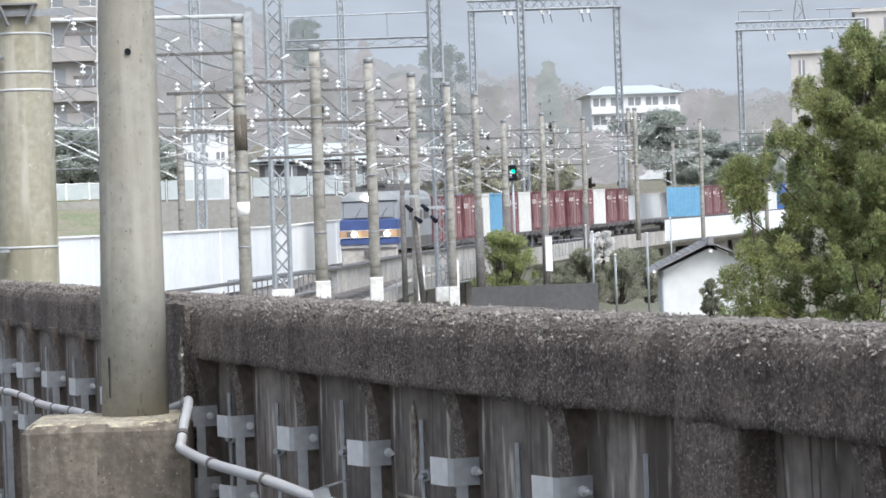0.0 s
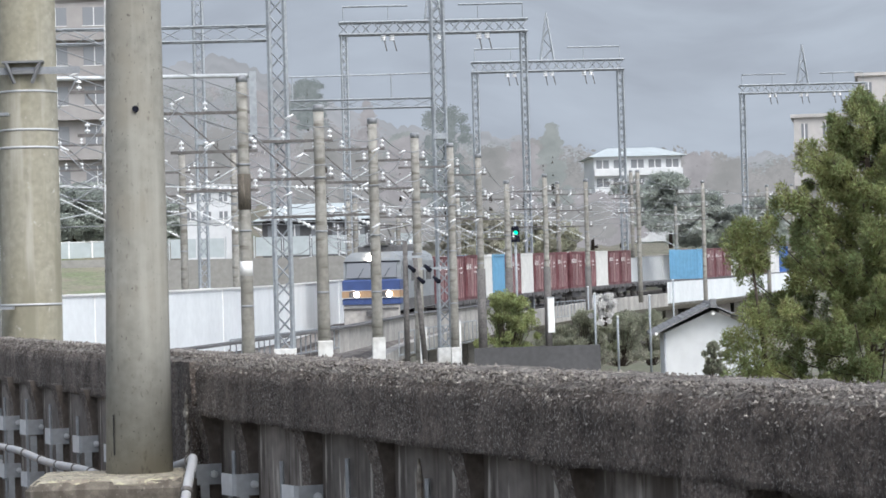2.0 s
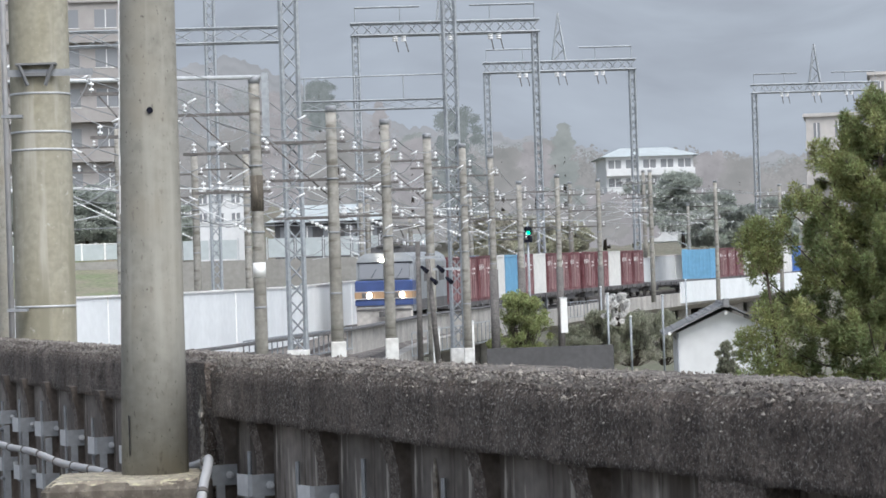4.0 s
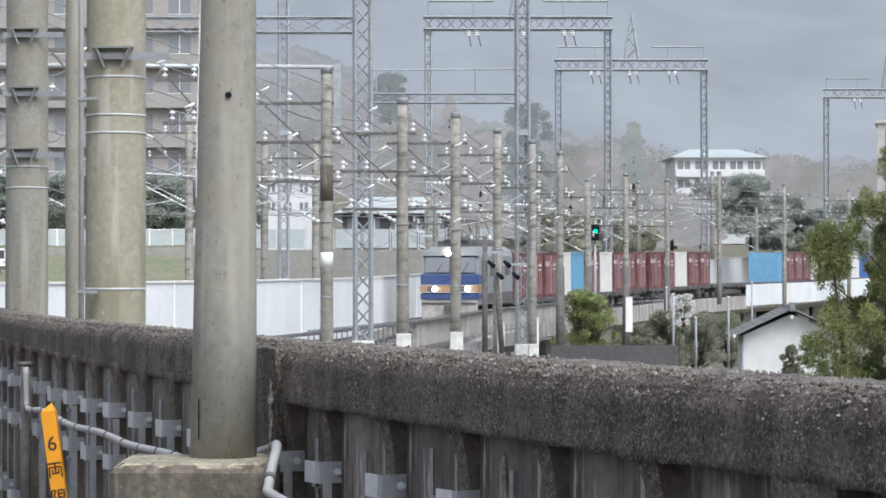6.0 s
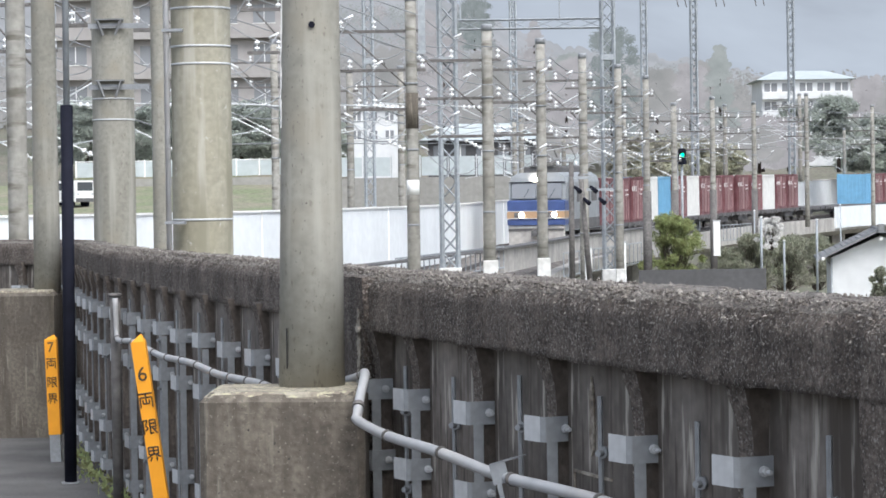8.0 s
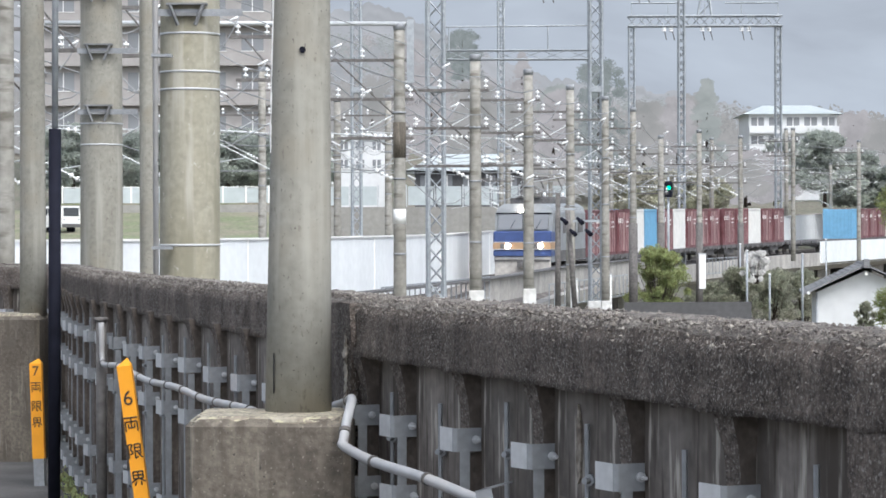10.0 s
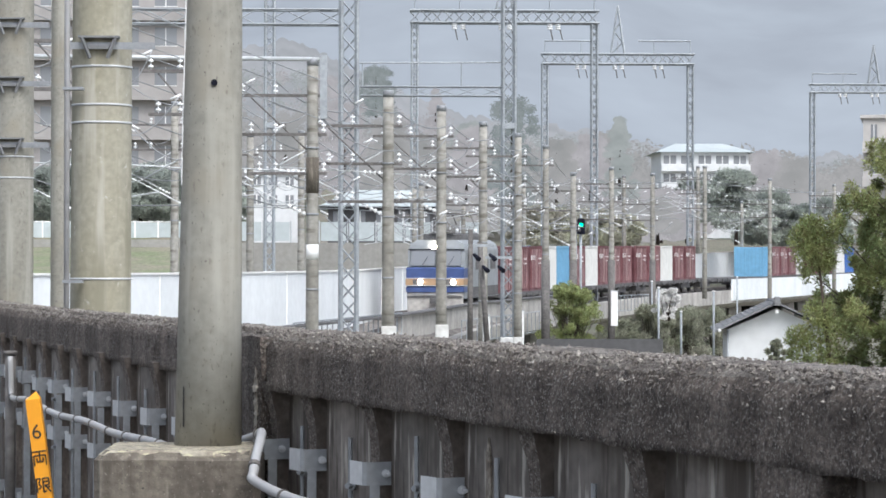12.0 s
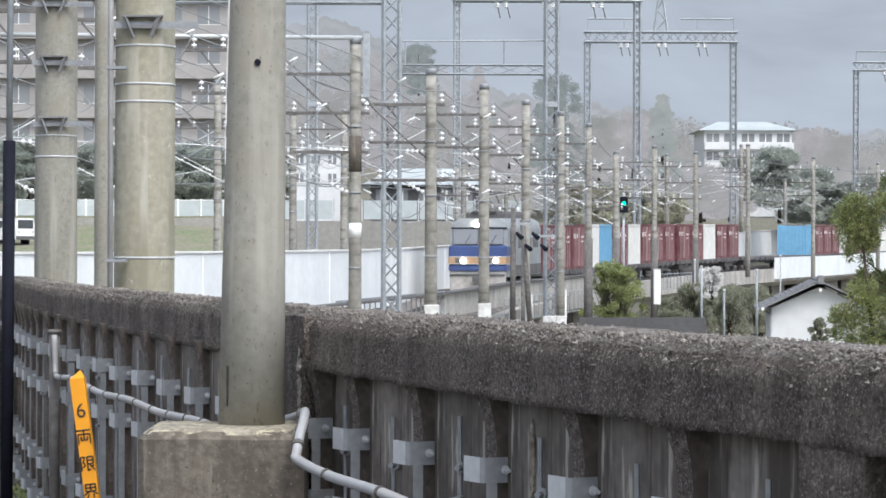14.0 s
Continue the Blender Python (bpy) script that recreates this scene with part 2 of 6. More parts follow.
LOCO_TAN = material("locomotive_orange_band", (0.42, 0.275, 0.16), 0.5, vary=0.1, bump=0.02)
LOCO_DARK = material("underframe_grey", (0.135, 0.132, 0.132), 0.8, vary=0.3, grain=10, bump=0.2)
GLASS = glass("dark_glass", (0.07, 0.078, 0.085))
# Grey base stands for haze on far panes, sky reflection on the windscreen.
FAR_GLASS = glass("hazed_reflecting_glass", (0.20, 0.21, 0.225))
RED_BOX = material("container_maroon", (0.20, 0.085, 0.095), 0.6, vary=0.12, grain=3, stain=0.9, bump=0.05, spread=0.2, second=(0.11, 0.03, 0.035))
DUSTY_ROD = material("dusty_container_rod", (0.36, 0.25, 0.25), 0.6, vary=0.2, grain=6, stain=1.2, bump=0)
BLUE_BOX = material("container_sky_blue", (0.17, 0.38, 0.56), 0.6, vary=0.08, grain=3, stain=0.9, bump=0.05, spread=0.08)
NAVY_BOX = material("container_blue", (0.07, 0.17, 0.45), 0.6, vary=0.08, grain=3, stain=0.9, bump=0.05)
PALE_BOX = material("container_pale_grey", (0.68, 0.68, 0.66), 0.6, vary=0.08, grain=3, stain=0.9, bump=0.05)
LAMP = glow("headlamp_glow", (1.0, 0.84, 0.64), 45.0)
GREEN_LAMP = glow("signal_green_glow", (0.0, 0.55, 0.22), 1.6)
LEAF_CEDAR = material("cedar_foliage", (0.325, 0.335, 0.14), 0.7, vary=0.25, grain=3, stain=0.7, bump=0, hues=0.035, second=(0.20, 0.235, 0.105))
LEAF_LIME = material("fresh_foliage", (0.37, 0.405, 0.18), 0.7, vary=0.2, grain=4, stain=0.6, bump=0, hues=0.03)
# Base colour lifted for a hazy look.
LEAF_DARK = material("evergreen_foliage", (0.18, 0.195, 0.16), 0.8, vary=0.25, grain=3, stain=0.3, bump=0, hues=0.03)
LEAF_WHITE = material("white_blossom", (0.75, 0.74, 0.72), 0.7, vary=0.1, bump=0)
LEAF_DULL = material("bare_wood_foliage", (0.37, 0.355, 0.295), 0.9, vary=0.25, grain=2, stain=0.12, bump=0, hues=0.04, second=(0.29, 0.305, 0.215))
for leaf in (LEAF_CEDAR, LEAF_LIME, LEAF_DARK, LEAF_DULL):
    leafy(leaf, 0.5)
# Pale bolts and bands; on clip wings it stands in for light.
GALV_PALE = material("pale_and_lit_galvanised_steel", (0.52, 0.53, 0.54), 0.5, 0.1, vary=0.1, grain=20, stain=3, bump=0.05)
BARK = material("bark", (0.06, 0.045, 0.035), 0.95, vary=0.3, grain=15, bump=0.6)
HOUSE_WHITE = material("white_render", (0.64, 0.65, 0.65), 0.85, vary=0.05, grain=2, stain=0.5, bump=0.05)
HOUSE_BEIGE = material("beige_render", (0.335, 0.318, 0.305), 0.9, vary=0.08, grain=1, stain=0.3, bump=0.05)
BEIGE_FAR = material("pale_beige_render", (0.46, 0.44, 0.42), 0.9, vary=0.08, grain=1, stain=0.3, bump=0.05)
TILE_GREY = material("grey_roof_tile", (0.20, 0.203, 0.207), 0.8, vary=0.2, grain=6, stain=0.8, bump=0.3, depth=0.03)
ROOF_PALE = material("pale_metal_roof", (0.44, 0.485, 0.49), 0.6, vary=0.08, grain=2, stain=0.4, bump=0.05)
RETAIN = material("retaining_concrete", (0.29, 0.282, 0.26), 0.9, vary=0.12, grain=3, stain=0.35, bump=0.1, streak=0.4)
FENCE_DARK = material("dark_slate_sheet", (0.085, 0.084, 0.086), 0.8, vary=0.15, grain=5, stain=0.6, bump=0.05)
GRASS = material("spring_grass", (0.165, 0.19, 0.10), 0.9, vary=0.3, grain=4, stain=0.35, bump=0.4, depth=0.05, second=(0.225, 0.205, 0.15))


# Emission only: the haze of distance is painted into a glowing colour.
def haze_glow_material(name, dark, light, scale, strength):
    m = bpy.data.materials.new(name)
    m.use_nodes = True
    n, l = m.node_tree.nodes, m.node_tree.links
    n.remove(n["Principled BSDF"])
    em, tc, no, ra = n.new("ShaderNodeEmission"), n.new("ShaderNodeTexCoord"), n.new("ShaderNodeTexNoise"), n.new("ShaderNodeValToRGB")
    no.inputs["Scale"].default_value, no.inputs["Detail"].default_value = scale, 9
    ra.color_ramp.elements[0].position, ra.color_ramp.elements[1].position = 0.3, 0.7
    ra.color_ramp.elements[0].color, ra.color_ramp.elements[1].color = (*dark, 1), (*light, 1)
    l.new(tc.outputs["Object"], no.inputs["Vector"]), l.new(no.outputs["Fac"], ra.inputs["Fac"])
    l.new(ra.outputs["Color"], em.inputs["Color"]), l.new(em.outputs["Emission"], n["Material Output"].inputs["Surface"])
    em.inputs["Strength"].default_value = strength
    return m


MOUNTAIN_HAZE = haze_glow_material("hazy_mountain", (0.312, 0.336, 0.372), (0.398, 0.432, 0.474), 0.009, 0.72)
WOODS_HAZE = haze_glow_material("hazy_woods", (0.245, 0.245, 0.235), (0.36, 0.345, 0.335), 0.2, 0.68)
# Foliage bases paled well past real leaves to stand for distance haze.
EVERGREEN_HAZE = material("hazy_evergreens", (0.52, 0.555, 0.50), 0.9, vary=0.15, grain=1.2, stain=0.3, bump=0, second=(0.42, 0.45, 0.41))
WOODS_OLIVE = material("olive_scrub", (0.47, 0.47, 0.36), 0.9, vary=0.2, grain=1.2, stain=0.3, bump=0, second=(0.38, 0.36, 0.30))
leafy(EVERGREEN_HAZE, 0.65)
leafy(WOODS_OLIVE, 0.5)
FOOT_WHITE = material("dulled_white_paint", (0.66, 0.66, 0.64), 0.75, vary=0.1, grain=6, stain=1.5, bump=0.05, second=(0.5, 0.49, 0.46))
RIDGE_HAZE = haze_glow_material("hazy_ridge", (0.295, 0.302, 0.31), (0.385, 0.388, 0.40), 0.05, 0.70)
WOODS_BROWN_HAZE = haze_glow_material("hazy_bare_woods", (0.275, 0.262, 0.262), (0.40, 0.38, 0.38), 0.4, 0.68)
EVERGREEN_FAR_HAZE = haze_glow_material("misty_evergreens", (0.155, 0.175, 0.17), (0.265, 0.285, 0.28), 0.8, 0.66)
WOODS_GREEN_HAZE = haze_glow_material("hazy_green_woods", (0.225, 0.243, 0.232), (0.34, 0.355, 0.34), 0.4, 0.68)


# ---- mesh helpers ----
EYE_Z = 2.5


def at(h, v, d):
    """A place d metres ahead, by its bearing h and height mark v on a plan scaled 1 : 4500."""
    return Vector(((h - 784) / 4500 * d, d, EYE_Z + (458 - v) / 4500 * d))


def rod(bm, a, b, r0, r1=None, n=8):
    """A round bar from a to b."""
    a, b = Vector(a), Vector(b)
    r1 = r0 if r1 is None else r1
    q = (b - a).to_track_quat("Z", "Y").to_matrix()
    rings = [[bm.verts.new(p + q @ Vector((r * math.cos(k * math.tau / n), r * math.sin(k * math.tau / n), 0))) for k in range(n)] for p, r in ((a, r0), (b, r1))]
    for k in range(n):
        f = bm.faces.new((rings[0][k], rings[0][(k + 1) % n], rings[1][(k + 1) % n], rings[1][k]))
        f.smooth = n > 6
    bm.faces.new(rings[0][::-1]), bm.faces.new(rings[1])


def slab(bm, lo, hi, m=None, chamfer=0.0):
    """A box between two corners, with chamfered upright and top edges."""
    (x0, y0, z0), (x1, y1, z1) = lo, hi
    c = chamfer
    layers = [(z0, 0, c), (z1 - c, 0, c), (z1, c, c)] if c else [(z0, 0, 0), (z1, 0, 0)]
    rings = []
    for z, s, e in layers:
        a0, a1, b0, b1 = x0 + s, x1 - s, y0 + s, y1 - s
        pts = [(a0 + e, b0), (a1 - e, b0), (a1, b0 + e), (a1, b1 - e), (a1 - e, b1), (a0 + e, b1), (a0, b1 - e), (a0, b0 + e)] if c else [(a0, b0), (a1, b0), (a1, b1), (a0, b1)]
        rings.append([bm.verts.new((m @ Vector((x, y, z))) if m else (x, y, z)) for x, y in pts])
    for r0, r1 in zip(rings, rings[1:]):
        for k in range(len(r0)):
            bm.faces.new((r0[k], r0[(k + 1) % len(r0)], r1[(k + 1) % len(r0)], r1[k]))
    bm.faces.new(rings[0][::-1]), bm.faces.new(rings[-1])


def pipe(bm, pts, r, n=8):
    """A round bar along a line of points, with mitred bends."""
    pts = [Vector(p) for p in pts]
    rings, side = [], None
    for i, p in enumerate(pts):
        d = (pts[min(i + 1, len(pts) - 1)] - pts[max(i - 1, 0)]).normalized()
        side = d.orthogonal().normalized() if side is None else (side - d * side.dot(d)).normalized()
        up = d.cross(side)
        rings.append([bm.verts.new(p + r * (side * math.cos(k * math.tau / n) + up * math.sin(k * math.tau / n))) for k in range(n)])
    for r0, r1 in zip(rings, rings[1:]):
        for k in range(n):
            bm.faces.new((r0[k], r0[(k + 1) % n], r1[(k + 1) % n], r1[k])).smooth = n > 4
    bm.faces.new(rings[0][::-1]), bm.faces.new(rings[-1])


def lathe(bm, profile, n=24, m=None):
    """A turned body round z from (radius, height) pairs."""
    rings = []
    for r, z in profile:
        rings.append([bm.verts.new((m or Matrix()) @ Vector((r * math.cos(k * math.tau / n), r * math.sin(k * math.tau / n), z))) for k in range(n)])
    for r0, r1 in zip(rings, rings[1:]):
        for k in range(n):
            bm.faces.new((r0[k], r0[(k + 1) % n], r1[(k + 1) % n], r1[k])).smooth = True
    bm.faces.new(rings[0][::-1]), bm.faces.new(rings[-1])


def ribbon(bm, line, section):
    """Sweep a closed section of (out, up) pairs along a plan line of (place, sideways) pairs."""
    rings = [[bm.verts.new(p + s * o + Vector((0, 0, u))) for o, u in section] for p, s in line]
    k = len(section)
    for r0, r1 in zip(rings, rings[1:]):
        for i in range(k):
            bm.faces.new((r0[i], r0[(i + 1) % k], r1[(i + 1) % k], r1[i]))
    bm.faces.new(rings[0][::-1]), bm.faces.new(rings[-1])


def mesh_of(name, bm, mat):
    bmesh.ops.recalc_face_normals(bm, faces=bm.faces[:])
    me = bpy.data.meshes.new(name)
    bm.to_mesh(me)
    bm.free()
    me.materials.append(mat)
    return me


def thing(name, label, category, where=None, group="", kind=""):
    """An empty at the base of a thing."""
    ob = new(name)
    ob.empty_display_size = 0.2
    if where is not None:
        ob.matrix_basis = where if isinstance(where, Matrix) else Matrix.Translation(where)
    return tagged(ob, label, category, group, kind)


def part(name, bm, mat, parent, label=""):
    """One mesh under a thing or a part, in the thing's own coordinates."""
    ob = new(name, mesh_of(name, bm, mat))
    ob.parent = parent
    return tagged(ob, label)


def setting(name, bm, mat, label, category, kind="structure"):
    return tagged(new(name, mesh_of(name, bm, mat)), label, category, "", kind)


def box_part(name, lo, hi, mat, parent, label="", chamfer=0.0):
    bm = bmesh.new()
    slab(bm, lo, hi, None, chamfer)
    return part(name, bm, mat, parent, label)


def rod_part(name, a, b, r0, mat, parent, label="", r1=None, n=10):
    bm = bmesh.new()
    rod(bm, a, b, r0, r1, n)
    return part(name, bm, mat, parent, label)


def leaves(name, clumps, count, size, mat, parent=None, flat=0.6, droop=0.0, slim=0.28, outward=0.0):
    """Many small leaf blades scattered in round clumps of (centre, radii)."""
    rng = np.random.default_rng(len(clumps) * 7 + count)
    verts = []
    for c, r in clumps:
        u = rng.normal(size=(count, 3))
        u /= np.linalg.norm(u, axis=1)[:, None]
        p = np.array(c) + u * (rng.random(count)[:, None] ** 0.45) * np.array(r)
        a = rng.normal(size=(count, 3))
        a[:, 2] = a[:, 2] * flat - droop
        a += outward * u
        a /= np.linalg.norm(a, axis=1)[:, None]
        b = np.cross(a, rng.normal(size=(count, 3)))
        b /= np.linalg.norm(b, axis=1)[:, None] + 1e-6
        s = size * (0.5 + rng.random(count))[:, None]
        verts.append(np.stack([p, p + a * s * 0.5 + b * s * slim, p + a * s, p + a * s * 0.5 - b * s * slim], 1).reshape(-1, 3))
    v = np.concatenate(verts)
    me = bpy.data.meshes.new(name)
    me.from_pydata(v.tolist(), [], np.arange(len(v)).reshape(-1, 4).tolist())
    me.materials.append(mat)
    ob = new(name, me)
    if parent:
        ob.parent = parent
    return ob


def smooth(x, a, b):
    x = min(max((x - a) / (b - a), 0), 1)
    return x * x * (3 - 2 * x)


def spline(pts, step):
    """A smooth line through the points, sampled every step metres."""
    pts = [Vector(p) for p in pts]
    out = []
    for i in range(len(pts) - 1):
        p0, p1, p2, p3 = pts[max(i - 1, 0)], pts[i], pts[i + 1], pts[min(i + 2, len(pts) - 1)]
        n = max(2, int((p2 - p1).length / step))
        for k in range(n):
            t = k / n
            out.append(0.5 * (2 * p1 + (p2 - p0) * t + (2 * p0 - 5 * p1 + 4 * p2 - p3) * t * t + (3 * p1 - p0 - 3 * p2 + p3) * t ** 3))
    return out + [pts[-1]]


def sides(line):
    """Pairs of place and level unit vector to the right of the way along the line."""
    out = []
    for i, p in enumerate(line):
        d = line[min(i + 1, len(line) - 1)] - line[max(i - 1, 0)]
        out.append((p, Vector((d.y, -d.x, 0)).normalized()))
    return out


def along(line, s):
    """The place and heading s metres along a line."""
    for a, b in zip(line, line[1:]):
        l = (b - a).length
        if s <= l or b is line[-1]:
            return a + (b - a) * (s / l), (b - a).normalized()
        s -= l

# ---- ground and distance ----
TRACK = spline([(-13, 40, -0.4), (-6.2, 68, -0.3), (-3.0, 83, -0.15), (-0.6, 97.4, 0.0), (1.5, 115, 0.22), (3.5, 126, 0.36), (7.0, 140, 0.55), (9.9, 150, 0.68), (13.4, 162, 0.84), (19.0, 180, 1.05), (27.0, 201, 1.28), (33.0, 215, 1.4), (47, 250, 1.8), (90, 330, 2.4)], 2.0)
BARRIER = spline([(-20, 62, 2.45), (-9.5, 82, 2.45), (-1.7, 111, 2.6), (2.5, 154, 2.9), (8.0, 180, 3.1), (22, 218, 3.9), (40, 258, 4.9), (84, 338, 6.2)], 2.5)


def ground_z(x, y):
    t = x / max(y, 20)
    left = smooth(-t, -0.03, 0.05) * smooth(y, 112, 150)
    return -3.6 + left * 5.6 + smooth(y, 170, 420) * 20 + smooth(y, 420, 900) * 5


bm = bmesh.new()
rows = []
for r in [6, 20, 40, 60, 80, 95, 110, 120, 130, 140, 150, 165, 180, 200, 220, 245, 270, 300, 340, 390, 450, 550, 700, 950]:
    rows.append([])
    for k in range(-24, 25):
        x = r * math.tan(radians(k * 2.6)) if abs(k) < 24 else math.copysign(r * 3, k)
        rows[-1].append(bm.verts.new((x, r, ground_z(x, r) + 0.4 * noise.noise((x * 0.05, r * 0.05, 0)))))
for a, b in zip(rows, rows[1:]):
    for k in range(48):
        bm.faces.new((a[k], a[k + 1], b[k + 1], b[k])).smooth = True
back = [bm.verts.new((x, -60, -3.6)) for x in (-60, 60)]
bm.faces.new((back[0], back[1], rows[0][-1], *rows[0][-2:0:-1], rows[0][0]))
setting("ground", bm, EARTH, "rough grass and bare earth below the railway viaduct", "ground")

bm = bmesh.new()
rows = []
for j in range(14):
    rows.append([])
    for k in range(81):
        a = radians(-40 + k)
        r = 1150 + j * 45
        z = -5 + 330 * (j / 13) * (0.75 + 0.25 * noise.noise((k * 0.11, 3, 0))) + 12 * noise.noise((k * 0.35, j * 0.5, 1))
        rows[-1].append(bm.verts.new((r * math.sin(a), r * math.cos(a), z)))
for a, b in zip(rows, rows[1:]):
    for k in range(80):
        bm.faces.new((a[k], a[k + 1], b[k + 1], b[k])).smooth = True
# The mountainside glows by itself, haze included in its colour.
setting("backdrop", bm, MOUNTAIN_HAZE, "hazy wooded mountainside far behind the town", "mountain")

RIDGE = [(-900, -40), (300, 20), (520, 70), (640, 40), (760, 92), (860, 140), (960, 175), (1060, 190), (1200, 205), (1330, 235), (1480, 262), (1600, 240), (1760, 250), (2600, 200)]
bm = bmesh.new()
rows = []
for j in range(10):
    rows.append([])
    for k in range(560):
        h = -800 + k * 6
        i = max(n for n in range(len(RIDGE) - 1) if RIDGE[n][0] <= h or n == 0)
        f = (h - RIDGE[i][0]) / (RIDGE[i + 1][0] - RIDGE[i][0])
        top = RIDGE[i][1] + (RIDGE[i + 1][1] - RIDGE[i][1]) * f + 10 * noise.noise((k * 0.19, 0, 5)) + 7 * noise.noise((k * 0.63, 0, 9)) + 3 * noise.noise((k * 1.7, 0, 1))
        d = 560 + j * 25 + 6 * noise.noise((k * 0.11, j, 2))
        rows[-1].append(bm.verts.new(at(h, 470 + (top - 470) * (j / 9) ** 0.8 + (4 * noise.noise((k * 0.3, j * 1.3, 3)) if j < 9 else 0), d)))
for a, b in zip(rows, rows[1:]):
    for k in range(559):
        bm.faces.new((a[k], a[k + 1], b[k + 1], b[k])).smooth = True
RIDGE_SPOTS = [v.co.copy() for row in rows[1:8] for v in row[160:440]]
# Self-glowing ridge; its pale tone is painted haze.
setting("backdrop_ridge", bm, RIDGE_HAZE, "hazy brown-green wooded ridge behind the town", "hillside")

# ---- platform end ----
bm = bmesh.new()
outline = [(-30, -8), (6.6, -8), (6.2, -1), (3.0, 3.0), (1.35, 8.4), (0.0, 12.8), (-1.65, 18.9), (-3.0, 24.2), (-4.1, 29.6), (-5.4, 31.8), (-30, 38)]
top = [bm.verts.new((x, y, 0)) for x, y in outline]
low = [bm.verts.new((x, y, -3.9)) for x, y in outline]
bm.faces.new(top), bm.faces.new(low[::-1])
for i in range(len(outline)):
    j = (i + 1) % len(outline)
    bm.faces.new((low[i], low[j], top[j], top[i]))
setting("floor", bm, ASPHALT, "worn dark asphalt platform end beside the wall", "platform")

# ---- parapet wall: coping on ribs with panels and steel clips ----
WALL = [Vector(p) for p in ((4.9, -1.0, 0), (2.72, 4.2, 0), (0.96, 8.8, 0), (-0.395, 12.9, 0), (-2.07, 18.9, 0), (-3.43, 24.2, 0), (-3.98, 26.8, 0), (-4.45, 29.3, 0), (-4.75, 30.6, 0), (-5.9, 31.5, 0), (-16, 35.5, 0))]


def lumpy(ob, seed, amount, size):
    for v in ob.data.vertices:
        v.co += noise.noise_vector(Vector(v.co) * size + Vector((seed, 0, 0))) * amount + noise.noise_vector(Vector(v.co) * size * 4.3) * amount * 0.9
    return ob


def coping(line, front, back, low, high, label):
    """A rough concrete beam; the near side of the line is its left when seen along it."""
    pts = []
    for a, b in zip(line, line[1:]):
        n = max(1, int((b - a).length / 0.03))
        pts += [a + (b - a) * (k / n) for k in range(n)]
    pts.append(line[-1])
    r = 0.05
    sec = [(-back, low), (-back, (low + high) / 2), (-back, high - r), (-back + r, high)]
    sec += [(-back + r + (front + back - 2 * r) * k / 6, high + 0.015) for k in range(1, 6)]
    sec += [(front - r * 1.6, high), (front - r * 0.5, high - r * 0.5), (front, high - r * 1.6)]
    sec += [(front, high - r * 1.6 - (high - low - r * 1.6) * k / 7) for k in range(1, 8)]
    bm = bmesh.new()
    pairs = [(p, -s) for p, s in sides(pts)]
    ribbon(bm, pairs, sec)
    for f in bm.faces:
        f.smooth = True
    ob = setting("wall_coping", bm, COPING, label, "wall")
    ob.data.materials.append(COPING_TOP_LIT)
    # Upward faces take the copy with the light painted in.
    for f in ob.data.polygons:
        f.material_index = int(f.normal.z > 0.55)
    return lumpy(lumpy(ob, 2.0, 0.009, 8.0), 5.0, 0.006, 2.2)


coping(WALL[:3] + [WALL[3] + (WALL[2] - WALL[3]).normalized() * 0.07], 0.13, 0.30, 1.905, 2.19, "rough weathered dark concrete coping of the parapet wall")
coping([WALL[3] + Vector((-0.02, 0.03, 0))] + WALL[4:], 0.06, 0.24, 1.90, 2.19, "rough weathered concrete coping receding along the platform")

bm = bmesh.new()
ribbon(bm, [(p, -s) for p, s in sides(WALL)], [(0.0, -3.8), (0.0, 1.96), (-0.12, 1.96), (-0.12, -3.8)])
wall = setting("wall_parapet", bm, PANEL, "stained grey panel wall behind concrete ribs", "wall")

WALL_LEN = sum((b - a).length for a, b in zip(WALL, WALL[1:]))


def rib_mesh():
    """An upright rib, flared under the coping; its front keeps the coping's rough stone, its stained cheeks are also
    coloured darker for shade.
    """
    bm = bmesh.new()
    slab(bm, (-0.048, 0, -3.6), (0.048, 0.066, 1.945))
    bmesh.ops.subdivide_edges(bm, edges=[e for e in bm.edges if abs(e.verts[0].co.z - e.verts[1].co.z) > 1], cuts=70)
    for v in bm.verts:
        v.co += noise.noise_vector(v.co * 7) * 0.011
        flare = smooth(v.co.z, 1.74, 1.95)
        v.co.x *= 1 + 0.35 * flare
        v.co.y *= 1 + 0.75 * flare
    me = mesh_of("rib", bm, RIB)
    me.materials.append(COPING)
    # Only front faces get the coping colour; cheeks keep the shade-darkened one.
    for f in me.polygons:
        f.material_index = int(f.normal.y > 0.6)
    return me


def clip_mesh():
    """A galvanised Z clip: an angled wing, a face plate and a returned edge."""
    bm = bmesh.new()
    prof = [(-0.082, 0.0), (-0.088, 0.128), (-0.07, 0.14), (0.06, 0.158)]
    rings = []
    for o in (0.0, 0.004):
        for z in (-0.052, 0.052):
            rings.append([bm.verts.new((x + o, y + o, z)) for x, y in prof])
    for a, b in ((rings[0], rings[1]), (rings[2], rings[3]), (rings[0], rings[2]), (rings[1], rings[3])):
        for k in range(3):
            bm.faces.new((a[k], a[k + 1], b[k + 1], b[k]))
    me = mesh_of("clip", bm, GALV)
    me.materials.append(GALV_PALE)
    for f in me.polygons:
        # The wing's paler steel paints in the light that falls on it.
        f.material_index = int(f.center.x > -0.075)
    return me


